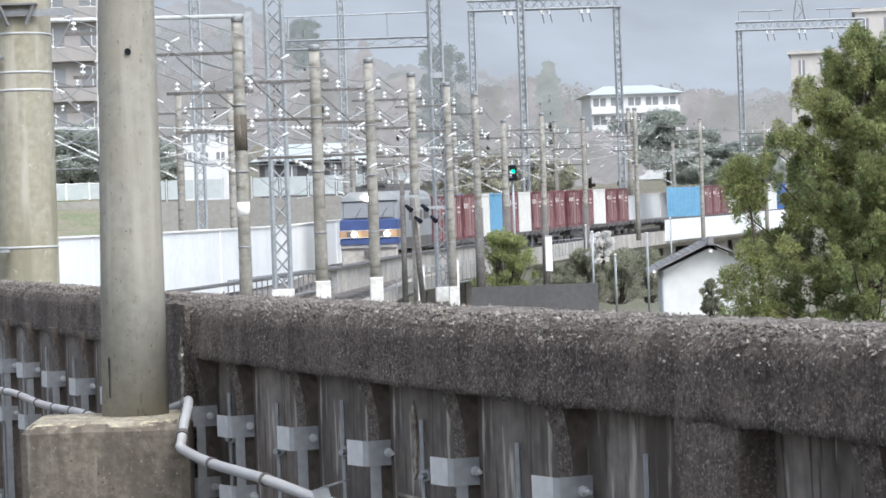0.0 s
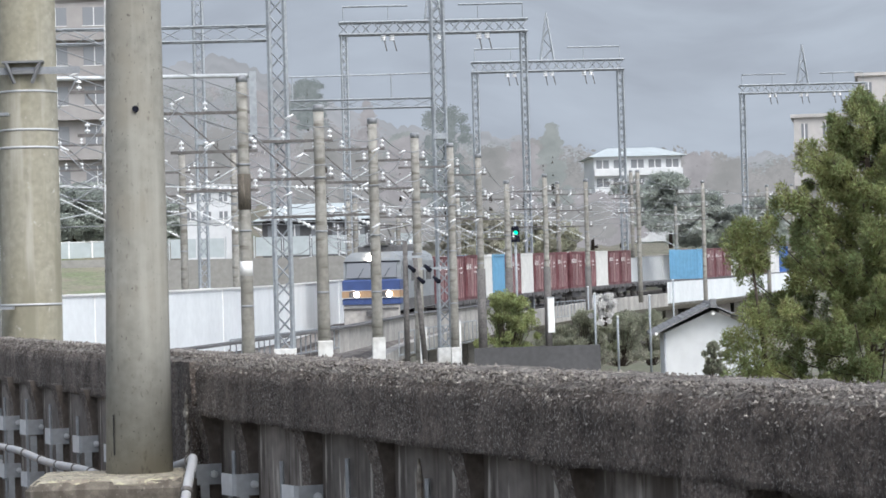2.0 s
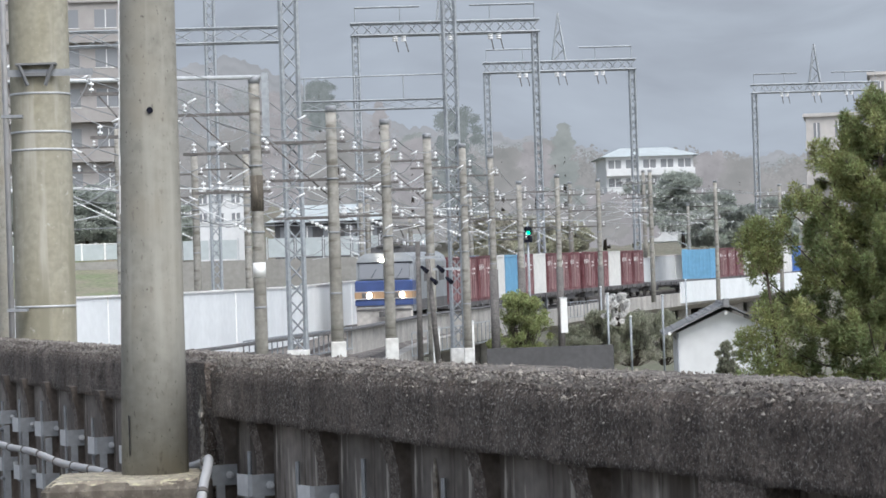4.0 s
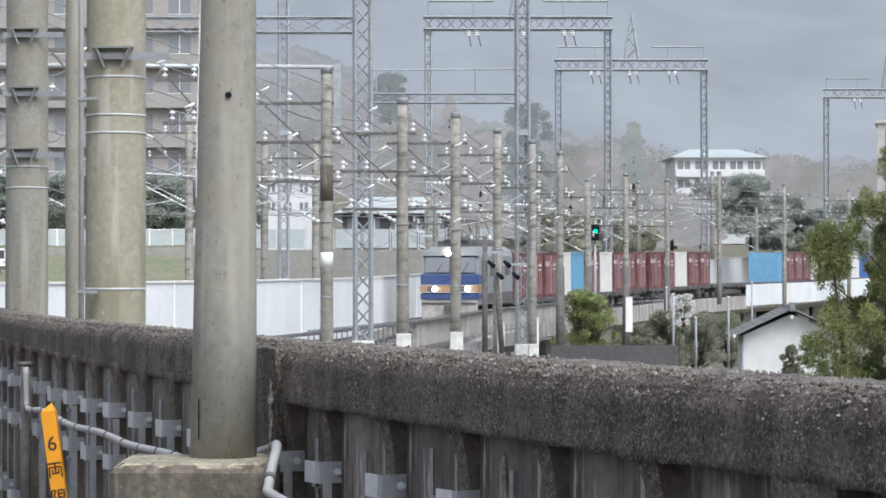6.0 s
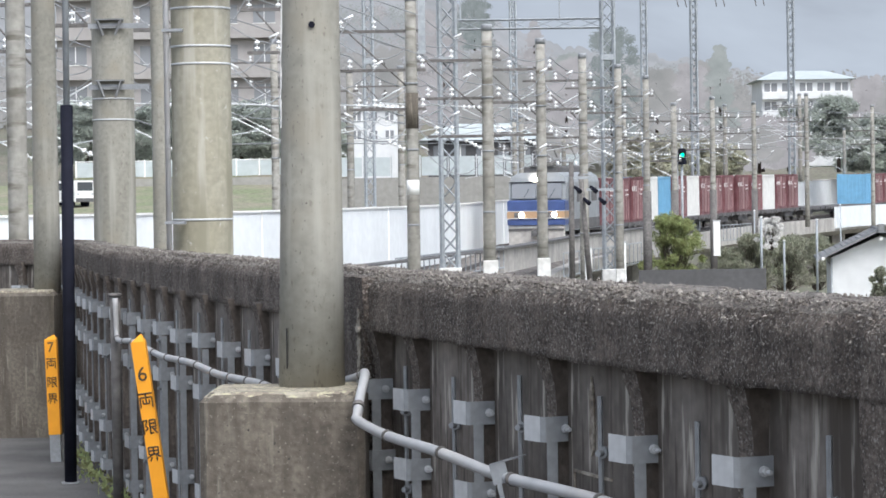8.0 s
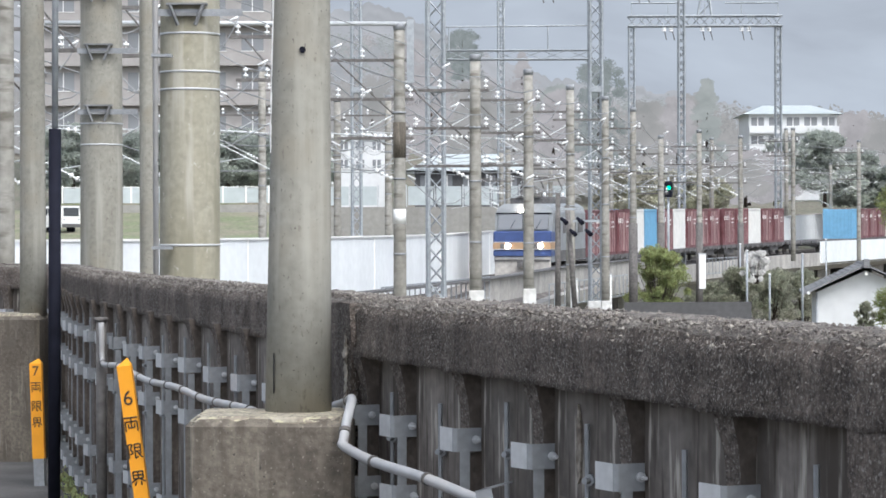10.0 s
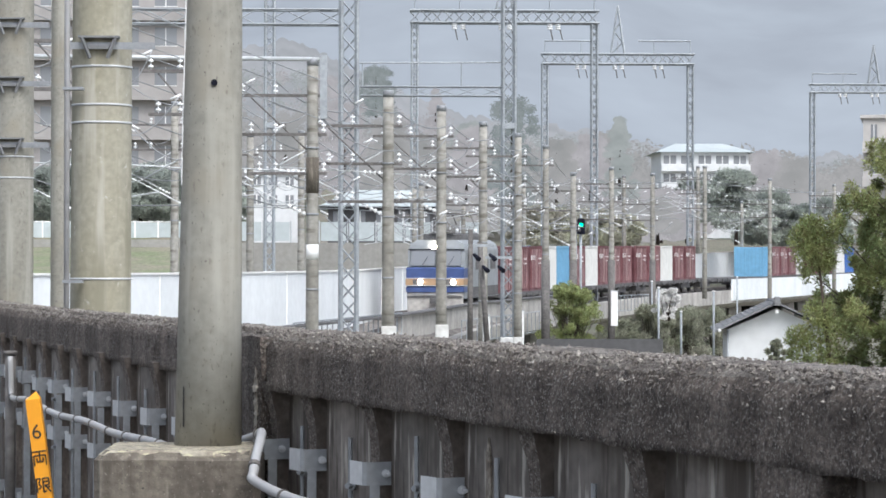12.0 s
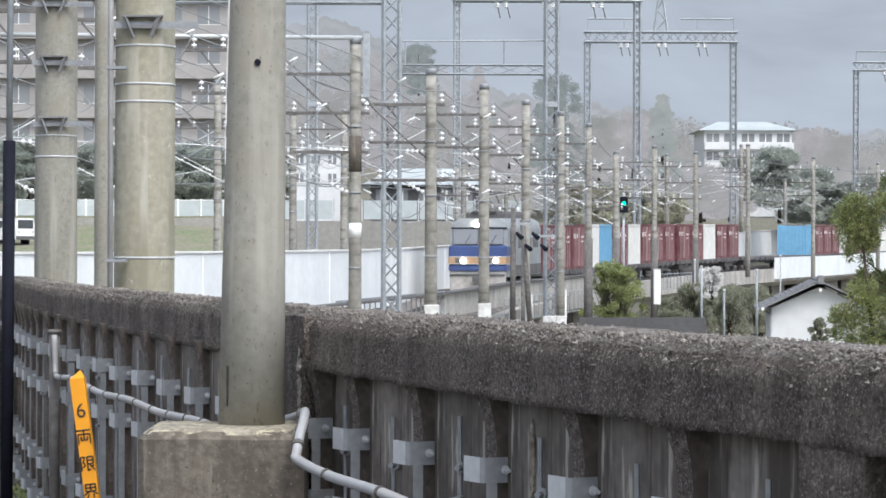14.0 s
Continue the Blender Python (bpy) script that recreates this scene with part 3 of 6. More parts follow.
def bolt_mesh():
    bm = bmesh.new()
    rod(bm, (-0.082, 0.04, 0), (-0.096, 0.04, 0), 0.019, n=8)
    rod(bm, (-0.098, 0.04, 0), (-0.114, 0.04, 0), 0.014, n=6)
    rod(bm, (-0.116, 0.04, 0), (-0.140, 0.04, 0), 0.008, n=6)
    return mesh_of("bolt", bm, GALV_PALE)


def bar_mesh():
    bm = bmesh.new()
    slab(bm, (-0.084, 0.07, -3.4), (-0.076, 0.115, 1.56))
    return mesh_of("flat_bar", bm, GALV)


def tie_mesh():
    """A thin upright tie rod with its nut on a washer."""
    bm = bmesh.new()
    rod(bm, (0, 0.045, -3.4), (0, 0.045, 1.80), 0.011, n=6)
    for z in (1.58, 1.2, 0.5):
        rod(bm, (0, 0.02, z), (-0.025, 0.05, z), 0.024, n=8)
        rod(bm, (-0.025, 0.05, z), (-0.045, 0.075, z), 0.014, n=6)
    return mesh_of("tie_rod", bm, GALV)


def child(name, me, parent, m):
    ob = new(name, me)
    ob.parent = parent
    ob.matrix_basis = m
    return ob


RIB_ME, CLIP_ME, BOLT_ME, BAR_ME, TIE_ME = rib_mesh(), clip_mesh(), bolt_mesh(), bar_mesh(), tie_mesh()
rng = random.Random(4)


def on_wall(s):
    """A pose on the wall line: x along it, y out towards the platform."""
    p, d = along(WALL, s)
    return Matrix.Translation(p) @ Matrix.Rotation(math.atan2(d.y, d.x), 4, "Z")


# ribs stand 0.95 m apart on the near length, 1.0 m apart past the bend, with piers between the lengths
PIERS = (4.65, 9.36)
RIBS = [12.34 + 0.95 * k for k in range(-11, 3) if min(abs(12.34 + 0.95 * k - q) for q in PIERS) > 0.3] + [14.9] + [18.0 + k for k in range(-2, int(WALL_LEN - 18.4))]
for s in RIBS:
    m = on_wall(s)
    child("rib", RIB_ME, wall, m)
    if s > 5:
        if s < 25:
            child("flat_bar", BAR_ME, wall, m)
        for z in (1.612, 1.255, 0.56, 0.18):
            k = m @ pose(0, 0, z + rng.uniform(-0.012, 0.012), 0, 0, rng.uniform(-4, 4))
            child("clip", CLIP_ME, wall, k)
            child("bolt", BOLT_ME, wall, k)
        child("tie_rod", TIE_ME, wall, m @ pose(-0.52 + rng.uniform(-0.03, 0.03), 0, rng.uniform(-0.08, 0.0)))
for s in PIERS:
    bm = bmesh.new()
    slab(bm, (-0.19, 0.0, -3.6), (0.19, 0.128, 1.95))
    bmesh.ops.subdivide_edges(bm, edges=[e for e in bm.edges if abs(e.verts[0].co.z - e.verts[1].co.z) > 1], cuts=70)
    for v in bm.verts:
        v.co += noise.noise_vector(v.co * 7) * 0.01
    child("pier", mesh_of("pier", bm, COPING), wall, on_wall(s))
# the solid corner mass at the bend, with flecks of pale mortar on its edge
bm = bmesh.new()
line = [along(WALL, 14.98 + k * 0.065)[0] for k in range(16)]
ribbon(bm, [(p, -q) for p, q in sides(line)], [(0.0, -3.6)] + [(0.118, -3.6 + 5.77 * k / 60) for k in range(61)] + [(0.0, 2.17)])
for v in bm.verts:
    v.co += noise.noise_vector(v.co * 7) * 0.014
part("corner_pier", bm, COPING, wall, "dark stained corner pier")
m = on_wall(14.98)
for k in range(13):
    bm = bmesh.new()
    bmesh.ops.create_icosphere(bm, subdivisions=1, radius=rng.uniform(0.006, 0.017))
    for v in bm.verts:
        v.co = Vector((v.co.x * 0.6, v.co.y, v.co.z * rng.uniform(0.9, 2.2))) + Vector((0.07 + rng.uniform(-0.03, 0.03), 0.122, 1.99 - k * 0.024 + rng.uniform(-0.02, 0.02)))
    child("mortar_fleck", mesh_of("mortar_fleck", bm, FLECK), wall, m)

# a pale lime streak on one sheet, and the outline of a patch beside it
bm = bmesh.new()
edge = [(0.0, 1.84), (0.022, 1.76), (0.018, 1.68), (0.026, 1.60), (0.008, 1.52), (-0.018, 1.55), (-0.03, 1.66), (-0.024, 1.76)]
for y in (0.028, 0.036):
    bm.faces.new([bm.verts.new((x, y, z)) for x, z in edge])
n = len(edge)
bm.verts.ensure_lookup_table()
for k in range(n):
    bm.faces.new((bm.verts[k], bm.verts[(k + 1) % n], bm.verts[n + (k + 1) % n], bm.verts[n + k]))
child("lime_streak", mesh_of("lime_streak", bm, LIME), wall, on_wall(11.96))
bm = bmesh.new()
slab(bm, (-0.20, 0.026, 1.44), (0.22, 0.034, 1.452))
slab(bm, (0.208, 0.026, 1.24), (0.22, 0.034, 1.44))
child("patch_edge", mesh_of("patch_edge", bm, LIME), wall, on_wall(11.96))

# one sheet in each bay, set a little unevenly
for a, b in zip(RIBS, RIBS[1:]):
    if 0.8 < b - a < 1.1:
        bm = bmesh.new()
        w = (b - a) / 2 - 0.085
        slab(bm, (-w, 0.002, -3.5), (w, 0.016, 1.95))
        child("panel", mesh_of("panel", bm, PANEL), wall, on_wall((a + b) / 2) @ pose(0, rng.uniform(0, 0.01), 0, 0, 0, rng.uniform(-0.7, 0.7)))


# loose stones of the washed-out aggregate, proud of the coping
def aggregate(name, s0, s1, count, front, back, top, low, mat, label, seed):
    """Small angular stones bedded in the top and the front of a coping, joined in one mesh."""
    rg = np.random.default_rng(seed)
    verts, faces = [], []
    base = np.array([(1, 0, 0), (0, 1, 0), (-1, 0, 0), (0, -1, 0), (0, 0, 1), (0, 0, -1)], float)
    tri = [(0, 1, 4), (1, 2, 4), (2, 3, 4), (3, 0, 4), (1, 0, 5), (2, 1, 5), (3, 2, 5), (0, 3, 5)]
    for k in range(count):
        s = s0 + (s1 - s0) * rg.random()
        p, d = along(WALL, s)
        out = Vector((-d.y, d.x, 0))
        size = 0.0036 + 0.0065 * rg.random() ** 2.5
        f = rg.random()
        if f < 0.58:
            q = p + out * (-back + (front + back) * rg.random() ** 0.6) + Vector((0, 0, top + 0.012 + rg.uniform(-0.006, 0.006)))
        elif f < 0.82:
            g = rg.random()
            q = p + out * (front - 0.06 + 0.06 * g) + Vector((0, 0, top - 0.06 * g * g))
        else:
            g = rg.random() ** 1.5
            q = p + out * (front + 0.002) + Vector((0, 0, top - 0.06 - (top - low - 0.07) * g))
            size *= 0.62
        c = base * (size * rg.uniform(0.55, 1.25, (6, 1))) + rg.normal(0, size * 0.22, (6, 3)) + np.array(q)
        faces += [tuple(i + len(verts) for i in t) for t in tri]
        verts += c.tolist()
    me = bpy.data.meshes.new(name)
    me.from_pydata(verts, [], faces)
    me.materials.append(mat)
    ob = new(name, me)
    return tagged(ob, label, "stones", "", "stuff")


aggregate("aggregate_stones", 5.0, 14.9, 9000, 0.13, 0.30, 2.19, 1.905, STONES, "pale and brown stones bedded in the weathered coping", 3)
aggregate("aggregate_stones", 15.0, 31.0, 6500, 0.06, 0.24, 2.19, 1.90, STONES, "small stones bedded in the receding coping", 4)

# ---- near pole on its footing ----
block = thing("pole_footing", "chamfered stained concrete footing block under the round pole", "concrete block", (-1.33 + 0.42, 12.75, 0))
bm = bmesh.new()
slab(bm, (-0.402, -0.45, -0.02), (0.402, 0.28, 1.625), None, 0.035)
bmesh.ops.subdivide_edges(bm, edges=bm.edges[:], cuts=5, use_grid_fill=True)
for v in bm.verts:
    v.co += noise.noise_vector(v.co * 9) * 0.006
part("block", bm, BLOCK, block)
bm = bmesh.new()
slab(bm, (-0.38, -0.43, 1.59), (0.38, 0.26, 1.636), None, 0.025)
bmesh.ops.subdivide_edges(bm, edges=bm.edges[:], cuts=6, use_grid_fill=True)
for v in bm.verts:
    v.co += noise.noise_vector(v.co * 11) * 0.008
part("mortar_top", bm, MORTAR, block, "chipped pale mortar top")

pole = thing("concrete_pole", "round grey spun concrete pole on a footing block", "pole", (-0.79, 12.8, 1.61))
bm = bmesh.new()
lathe(bm, [(0.168 - 0.0105 * k, k * 0.85) for k in range(9)], 40, Matrix.Shear("XY", 4, (0.012, 0)))
part("shaft", bm, SPUN, pole)
rg = random.Random(8)
for k in range(16):
    z = 1.42 + k * 0.065 + rg.uniform(-0.03, 0.03)
    bm = bmesh.new()
    r = 0.168 - 0.0105 * z / 0.85
    a = math.pi + rg.uniform(-0.05, 0.16)
    slab(bm, (-0.004, -0.02 * rg.uniform(0.4, 1), -0.08), (0.004, 0.02, 0.08 * rg.uniform(0.2, 1)), Matrix.Translation((0.012 * z + r * math.cos(a), r * math.sin(a), z)) @ Matrix.Rotation(a, 4, "Z"))
    part("paint_flake", bm, PAINT_WHITE, pole, "flaking white paint")
bm = bmesh.new()
slab(bm, (-0.1165, -0.1285, 0.12), (-0.1135, -0.11, 0.32))
part("crack", bm, POST_BLACK, pole, "dark hairline crack")
bm = bmesh.new()
hx = at(519, 127, 12.8) - Vector((-0.79, 12.8, 1.61))
rod(bm, (hx.x, -0.157, hx.z), (hx.x, -0.10, hx.z), 0.016, n=14)
part("drill_hole", bm, POST_BLACK, pole, "dark drilled hole")


def conduit(name, pts, r, label):
    c = thing(name, label, "conduit", Vector(pts[0]))
    bm = bmesh.new()
    pipe(bm, [Vector(p) - Vector(pts[0]) for p in spline(pts, 0.12)], r, 12)
    part("pipe", bm, PVC, c)
    ln = spline(pts, 0.1)
    for i in range(4, len(ln) - 2, 7):
        bm = bmesh.new()
        d = (ln[i + 1] - ln[i]).normalized()
        rod(bm, ln[i] - Vector(pts[0]) - d * 0.012, ln[i] - Vector(pts[0]) + d * 0.012, r + 0.006, n=12)
        part("strap", bm, STRAP, c, "dark worn strap")
    return c


conduit("conduit", [at(1120, 1010, 9.15), at(1016, 972, 9.6), at(926, 948, 10.0), at(836, 925, 10.45), at(735, 884, 11.0), at(640, 853, 11.7), at(588, 826, 12.1), at(586, 815, 12.15), at(592, 780, 12.25), at(601, 743, 12.4), at(590, 748, 13.0), at(560, 757, 13.25)], 0.024, "grey plastic conduit strapped along the wall past the footing")
conduit("conduit", [at(430, 764, 13.3), at(400, 755, 14.2), at(340, 741, 15.6), at(290, 720, 16.8), at(240, 708, 18.2), at(205, 690, 19.3), at(185, 681, 20.2), at(165, 680, 21.2), at(160, 672, 21.5), at(159, 640, 21.5), at(158, 605, 21.5)], 0.023, "sagging grey plastic conduit with straps along the wall")
br = at(842, 926, 10.4)
t = thing("pipe_bracket", "bent galvanised bracket holding the conduit", "bracket", Matrix.Translation(br) @ pose(0, 0, 0, 0, -14, -20))
bm = bmesh.new()
slab(bm, (-0.035, -0.03, -0.03), (0.035, -0.024, 0.06))
slab(bm, (-0.035, -0.03, 0.054), (0.035, 0.25, 0.06))
slab(bm, (-0.02, -0.034, -0.16), (0.0, -0.028, -0.03))
part("plate", bm, GALV, t)
rp = at(158, 602, 21.6)
stub = thing("steel_post", "rusty capped steel post at the wall", "post", (rp.x, rp.y, 0))
rod_part("post", (0, 0, 0), (0, 0, rp.z), 0.045, RUSTY, stub)
rod_part("cap", (0, 0, rp.z), (0, 0, rp.z + 0.03), 0.06, RUSTY, stub)

# ---- left poles ----
def fat_pole(h, d, width, top, base, mat, label, bands=(), clamps=(), lean=0.0):
    p = at(h, 458, d)
    t = thing("concrete_pole", label, "pole", (p.x, p.y, base), group="thick poles behind the wall")
    r = width / 4500 * d / 2
    bm = bmesh.new()
    lathe(bm, [(r * (1.06 - 0.012 * k), (top - base) * k / 8) for k in range(9)], 32, Matrix.Shear("XY", 4, (lean, 0)))
    part("shaft", bm, mat, t)
    for v in bands:
        bm = bmesh.new()
        z = at(0, v, d).z - base
        rz = r * (1.06 - 0.096 * z / (top - base)) + 0.006
        lathe(bm, [(rz - 0.012, z - 0.002), (rz, z), (rz, z + 0.02), (rz - 0.012, z + 0.022)], 32, Matrix.Shear("XY", 4, (lean, 0)))
        part("band", bm, GALV_PALE, t, "pale steel band")
    for v in clamps:
        z = at(0, v, d).z - base
        m = Matrix.Translation((lean * z, -r, z))
        g = r / 0.29
        bm = bmesh.new()
        slab(bm, (-0.20 * g, -0.09, -0.015), (0.20 * g, 0.05, 0.005), m)
        for x in (-0.17, 0.17):
            for y in (-0.075, -0.045):
                rod(bm, m @ Vector((x * g, y, 0)), m @ Vector((x * 0.5 * g, y, -0.215)), 0.017, n=4)
        slab(bm, (-0.10 * g, -0.07, -0.125), (0.10 * g, -0.03, -0.09), m)
        strap = bmesh.new()
        slab(strap, (-0.30 * g, -0.028, -0.125), (0.55 * g, -0.01, -0.055), m)
        for k in range(5):
            slab(strap, ((0.25 + 0.055 * k) * g, -0.034, -0.10), ((0.27 + 0.055 * k) * g, -0.028, -0.08), m)
        part("strap", strap, GALV, t, "grey perforated steel strap")
        part("bracket", bm, TILE_GREY, t, "dark steel clamp bracket")
    return t


fat_pole(314, 25.5, 103, 11, -0.3, SPUN_OLD, "thick lichen-stained concrete pole with pale bands and a clamp", (98, 165, 196, 470), (46,), 0.004)
fat_pole(159, 34, 72, 13, -0.3, SPUN, "thick grey concrete pole with clamp brackets", (255, 292), (12, 115, 222), 0.002)
fat_pole(243, 38, 30, 14, -0.3, SPUN, "slim concrete pole beside a thick one")
fat_pole(-12, 42, 34, 14, -0.3, MAST, "weathered concrete pole with steps")
cp = at(256, 470, 25.1)
c = thing("conduit", "grey steel conduit clipped to the thick pole", "conduit", (cp.x, cp.y, 0))
rod_part("pipe", (0, 0, 0.5), (0, 0, 11), 0.028, PVC, c)
for z in (2.4, 4.3, 6.3, 8.2):
    box_part("clip", (-0.04, -0.04, z), (0.16, 0.1, z + 0.03), GALV, c)

block2 = thing("pole_footing", "stained concrete footing block at the bend of the wall", "concrete block", (at(62, 458, 29.0).x - 0.75, 29.1, 0))
bm = bmesh.new()
slab(bm, (-0.7, -0.5, 0), (0.72, 0.5, at(0, 588, 29.5).z), None, 0.05)
part("block", bm, BLOCK, block2)
box_part("mortar_top", (-0.66, -0.46, at(0, 588, 29.5).z - 0.03), (0.68, 0.46, at(0, 588, 29.5).z + 0.015), MORTAR, block2, "chipped pale mortar top", 0.02)
p2 = thing("concrete_pole", "slim round concrete pole on a footing block", "pole", (at(38, 458, 29.1).x, 29.1, at(0, 588, 29.5).z - 0.02))
bm = bmesh.new()
lathe(bm, [(0.155 - 0.006 * k, k * 1.0) for k in range(10)], 28)
part("shaft", bm, SPUN, p2)

bp = at(72, 458, 23.7)
bpost = thing("post", "grey steel pipe post with a black sleeve", "post", Matrix.Translation((bp.x + 0.008, bp.y, 0)) @ Matrix.Rotation(0.006, 4, "Y"))
rod_part("sleeve", (0, 0, 0), (0, 0, at(0, 262, 23.7).z), 0.058, POST_BLACK, bpost, "black sleeve", n=16)
rod_part("pipe", (0, 0, at(0, 262, 23.7).z), (0, 0, 7), 0.03, STEEL, bpost, "grey steel pipe", n=12)
rod_part("base_plate", (0, 0, 0), (0, 0, 0.015), 0.085, GALV, bpost)

# ---- yellow car limit signs ----
GLYPHS = {
    "両": [(0, 1, 1, 1), (0.08, 0, 0.08, 0.72), (0.92, 0, 0.92, 0.72), (0.08, 0.72, 0.92, 0.72), (0.5, 0.28, 0.5, 1), (0.28, 0.28, 0.28, 0.55), (0.72, 0.28, 0.72, 0.55), (0.28, 0.28, 0.72, 0.28)],
    "限": [(0.05, 0, 0.05, 1), (0.05, 1, 0.34, 1), (0.34, 1, 0.2, 0.62), (0.2, 0.62, 0.36, 0.4), (0.36, 0.4, 0.15, 0.25), (0.5, 0, 0.5, 1), (0.5, 1, 0.92, 1), (0.92, 1, 0.92, 0.5), (0.5, 0.75, 0.92, 0.75), (0.5, 0.5, 0.92, 0.5), (0.5, 0, 0.7, 0.1), (0.62, 0.5, 1, 0), (0.95, 0.4, 0.75, 0.25)],
    "界": [(0.15, 1, 0.85, 1), (0.15, 0.5, 0.85, 0.5), (0.15, 0.75, 0.85, 0.75), (0.15, 0.5, 0.15, 1), (0.85, 0.5, 0.85, 1), (0.5, 0.5, 0.5, 1), (0.45, 0.5, 0, 0.25), (0.55, 0.5, 1, 0.25), (0.35, 0.3, 0.2, 0), (0.68, 0.3, 0.68, 0)],
}


def stroke_mesh(bm, glyph, x, z, w, h, y):
    for x0, z0, x1, z1 in GLYPHS[glyph]:
        rod(bm, (x + x0 * w, y, z + z0 * h), (x + x1 * w, y, z + z1 * h), w * 0.055, n=4)


def limit_sign(where, width, high, digit, marks, size, label):
    s = thing("limit_sign", label, "sign", where, group="yellow limit signs")
    bm = bmesh.new()
    w, t = width / 2, width * 0.45
    ring = [[bm.verts.new(p) for p in ((-w, -t, z), (w, -t, z), (w, t, z), (-w, t, z))] for z in (0.28, high - 0.05)]
    tip = [bm.verts.new((-w, -t, high - 0.05)), bm.verts.new((w * 0.5, 0.2 * t, high))]
    for k in range(4):
        bm.faces.new((ring[0][k], ring[0][(k + 1) % 4], ring[1][(k + 1) % 4], ring[1][k]))
        bm.faces.new((ring[1][k], ring[1][(k + 1) % 4], tip[1]))
    bm.verts.remove(tip[0])
    bm.faces.new(ring[0][::-1])
    part("board", bm, YELLOW, s)
    box_part("foot", (-w * 0.9, -t * 0.9, 0), (w * 0.9, t * 0.9, 0.28), GALV, s, "grey metal foot")
    cu = bpy.data.curves.new("digit", "FONT")
    cu.body, cu.size, cu.extrude, cu.align_x = digit, size * 1.35, 0.002, "CENTER"
    ob = new("digit", cu)
    ob.parent = s
    ob.matrix_basis = pose(0, -t - 0.003, marks[0] - size * 0.45, 90)
    cu.materials.append(BLACK)
    for g, z in zip("両限界", marks[1:]):
        bm = bmesh.new()
        stroke_mesh(bm, g, -size * 0.46, z - size * 0.46, size * 0.92, size * 0.92, -t - 0.003)
        part("lettering", bm, BLACK, s)
    return s


sd = 16.4
low = at(222, 882, sd)
lean = math.atan2(at(222, 882, sd).x - at(197, 690, sd).x, at(197, 690, sd).z - low.z)
sx = at(197, 668, sd).x + at(0, 668, sd).z * math.tan(lean)
zz = [at(0, v, sd).z / math.cos(lean) for v in (738, 785, 832, 880)]
limit_sign(Matrix.Translation((sx, sd, 0)) @ Matrix.Rotation(-lean, 4, "Y"), 0.092, at(0, 668, sd).z / math.cos(lean), "6", zz, 0.098, "leaning yellow marker board with black characters, car limit six")
sd = 25.8
zz = [at(0, v, sd).z for v in (690, 719, 752, 781)]
limit_sign(Matrix.Translation((at(49, 0, sd).x, sd, 0)) @ Matrix.Rotation(-0.03, 4, "Y"), 0.12, at(0, 668, sd).z, "7", zz, 0.105, "yellow marker board with black characters, car limit seven")

# ---- viaduct ----
near = [(p, s) for p, s in sides(TRACK)]
bm = bmesh.new()
deck_line = [q for q in near if 70 < q[0].y < 320]
ribbon(bm, deck_line, [(-8.0, -0.35), (3.2, -0.35), (3.2, -0.9), (2.2, -1.3), (-7.0, -1.3), (-8.0, -0.9)])
viaduct = setting("viaduct_deck", bm, DECK, "concrete railway viaduct deck curving away", "viaduct")
bm = bmesh.new()
ribbon(bm, deck_line, [(-7.0, -0.347), (2.7, -0.347), (2.4, -0.2), (-6.6, -0.2)])
setting("track_bed", bm, BALLAST, "brown ballast bed on the viaduct", "ballast")
for off in (0.0, -4.2):
    for g in (-0.53, 0.53):
        bm = bmesh.new()
        ribbon(bm, deck_line, [(off + g - 0.035, -0.2), (off + g + 0.035, -0.2), (off + g + 0.035, -0.03), (off + g - 0.035, -0.03)])
        setting("rail", bm, RUSTY, "worn steel running rail", "rail")

PARAPET = spline([(1.25, 93, 1.03), (5.0, 112, 1.24), (9.2, 128, 1.42), (10.6, 133, 1.5)], 1.5)
LEDGE = spline([(-6.0, 68, 0.72), (-2.6, 80, 0.83), (1.25, 93, 1.03), (5.0, 112, 1.24), (9.2, 128, 1.42), (10.6, 133, 1.5)], 1.5)
bm = bmesh.new()
ribbon(bm, sides(PARAPET), [(-0.1, -0.06), (0.06, -0.06), (0.06, -0.92), (-0.1, -0.92)])
setting("viaduct_parapet", bm, DECK, "stained concrete parapet of the viaduct", "parapet")
bm = bmesh.new()
ribbon(bm, sides(LEDGE), [(-0.35, -0.05), (-0.35, 0.02), (0.16, 0.02), (0.16, -0.05)])
setting("viaduct_ledge", bm, LOCO_DARK, "dark weathered cable ledge along the viaduct edge", "ledge")
bm = bmesh.new()
ribbon(bm, [q for q in near if 130 < q[0].y < 200], [(3.0, -0.9), (3.3, -0.9), (3.3, 0.1), (3.0, 0.1)])
setting("viaduct_kerb", bm, DECK, "low concrete kerb of the viaduct", "kerb")
bm = bmesh.new()
ribbon(bm, [q for q in near if 195 < q[0].y < 300], [(3.3, -0.7), (3.45, -0.7), (3.45, 0.95), (3.3, 0.95)])
setting("barrier_near", bm, WHITE_WALL, "white sound barrier on the viaduct edge", "barrier")
bm = bmesh.new()
ribbon(bm, sides(BARRIER), [(0, 0), (0.12, 0), (0.12, -2.55), (0, -2.55)])
barrier = setting("barrier_far", bm, WHITE_WALL, "white painted sound barrier behind the tracks", "barrier")
bm = bmesh.new()
ribbon(bm, sides(BARRIER), [(-0.06, 0.0), (0.18, 0.0), (0.18, 0.07), (-0.06, 0.07)])
part("cap_rail", bm, PAINT_WHITE, barrier)
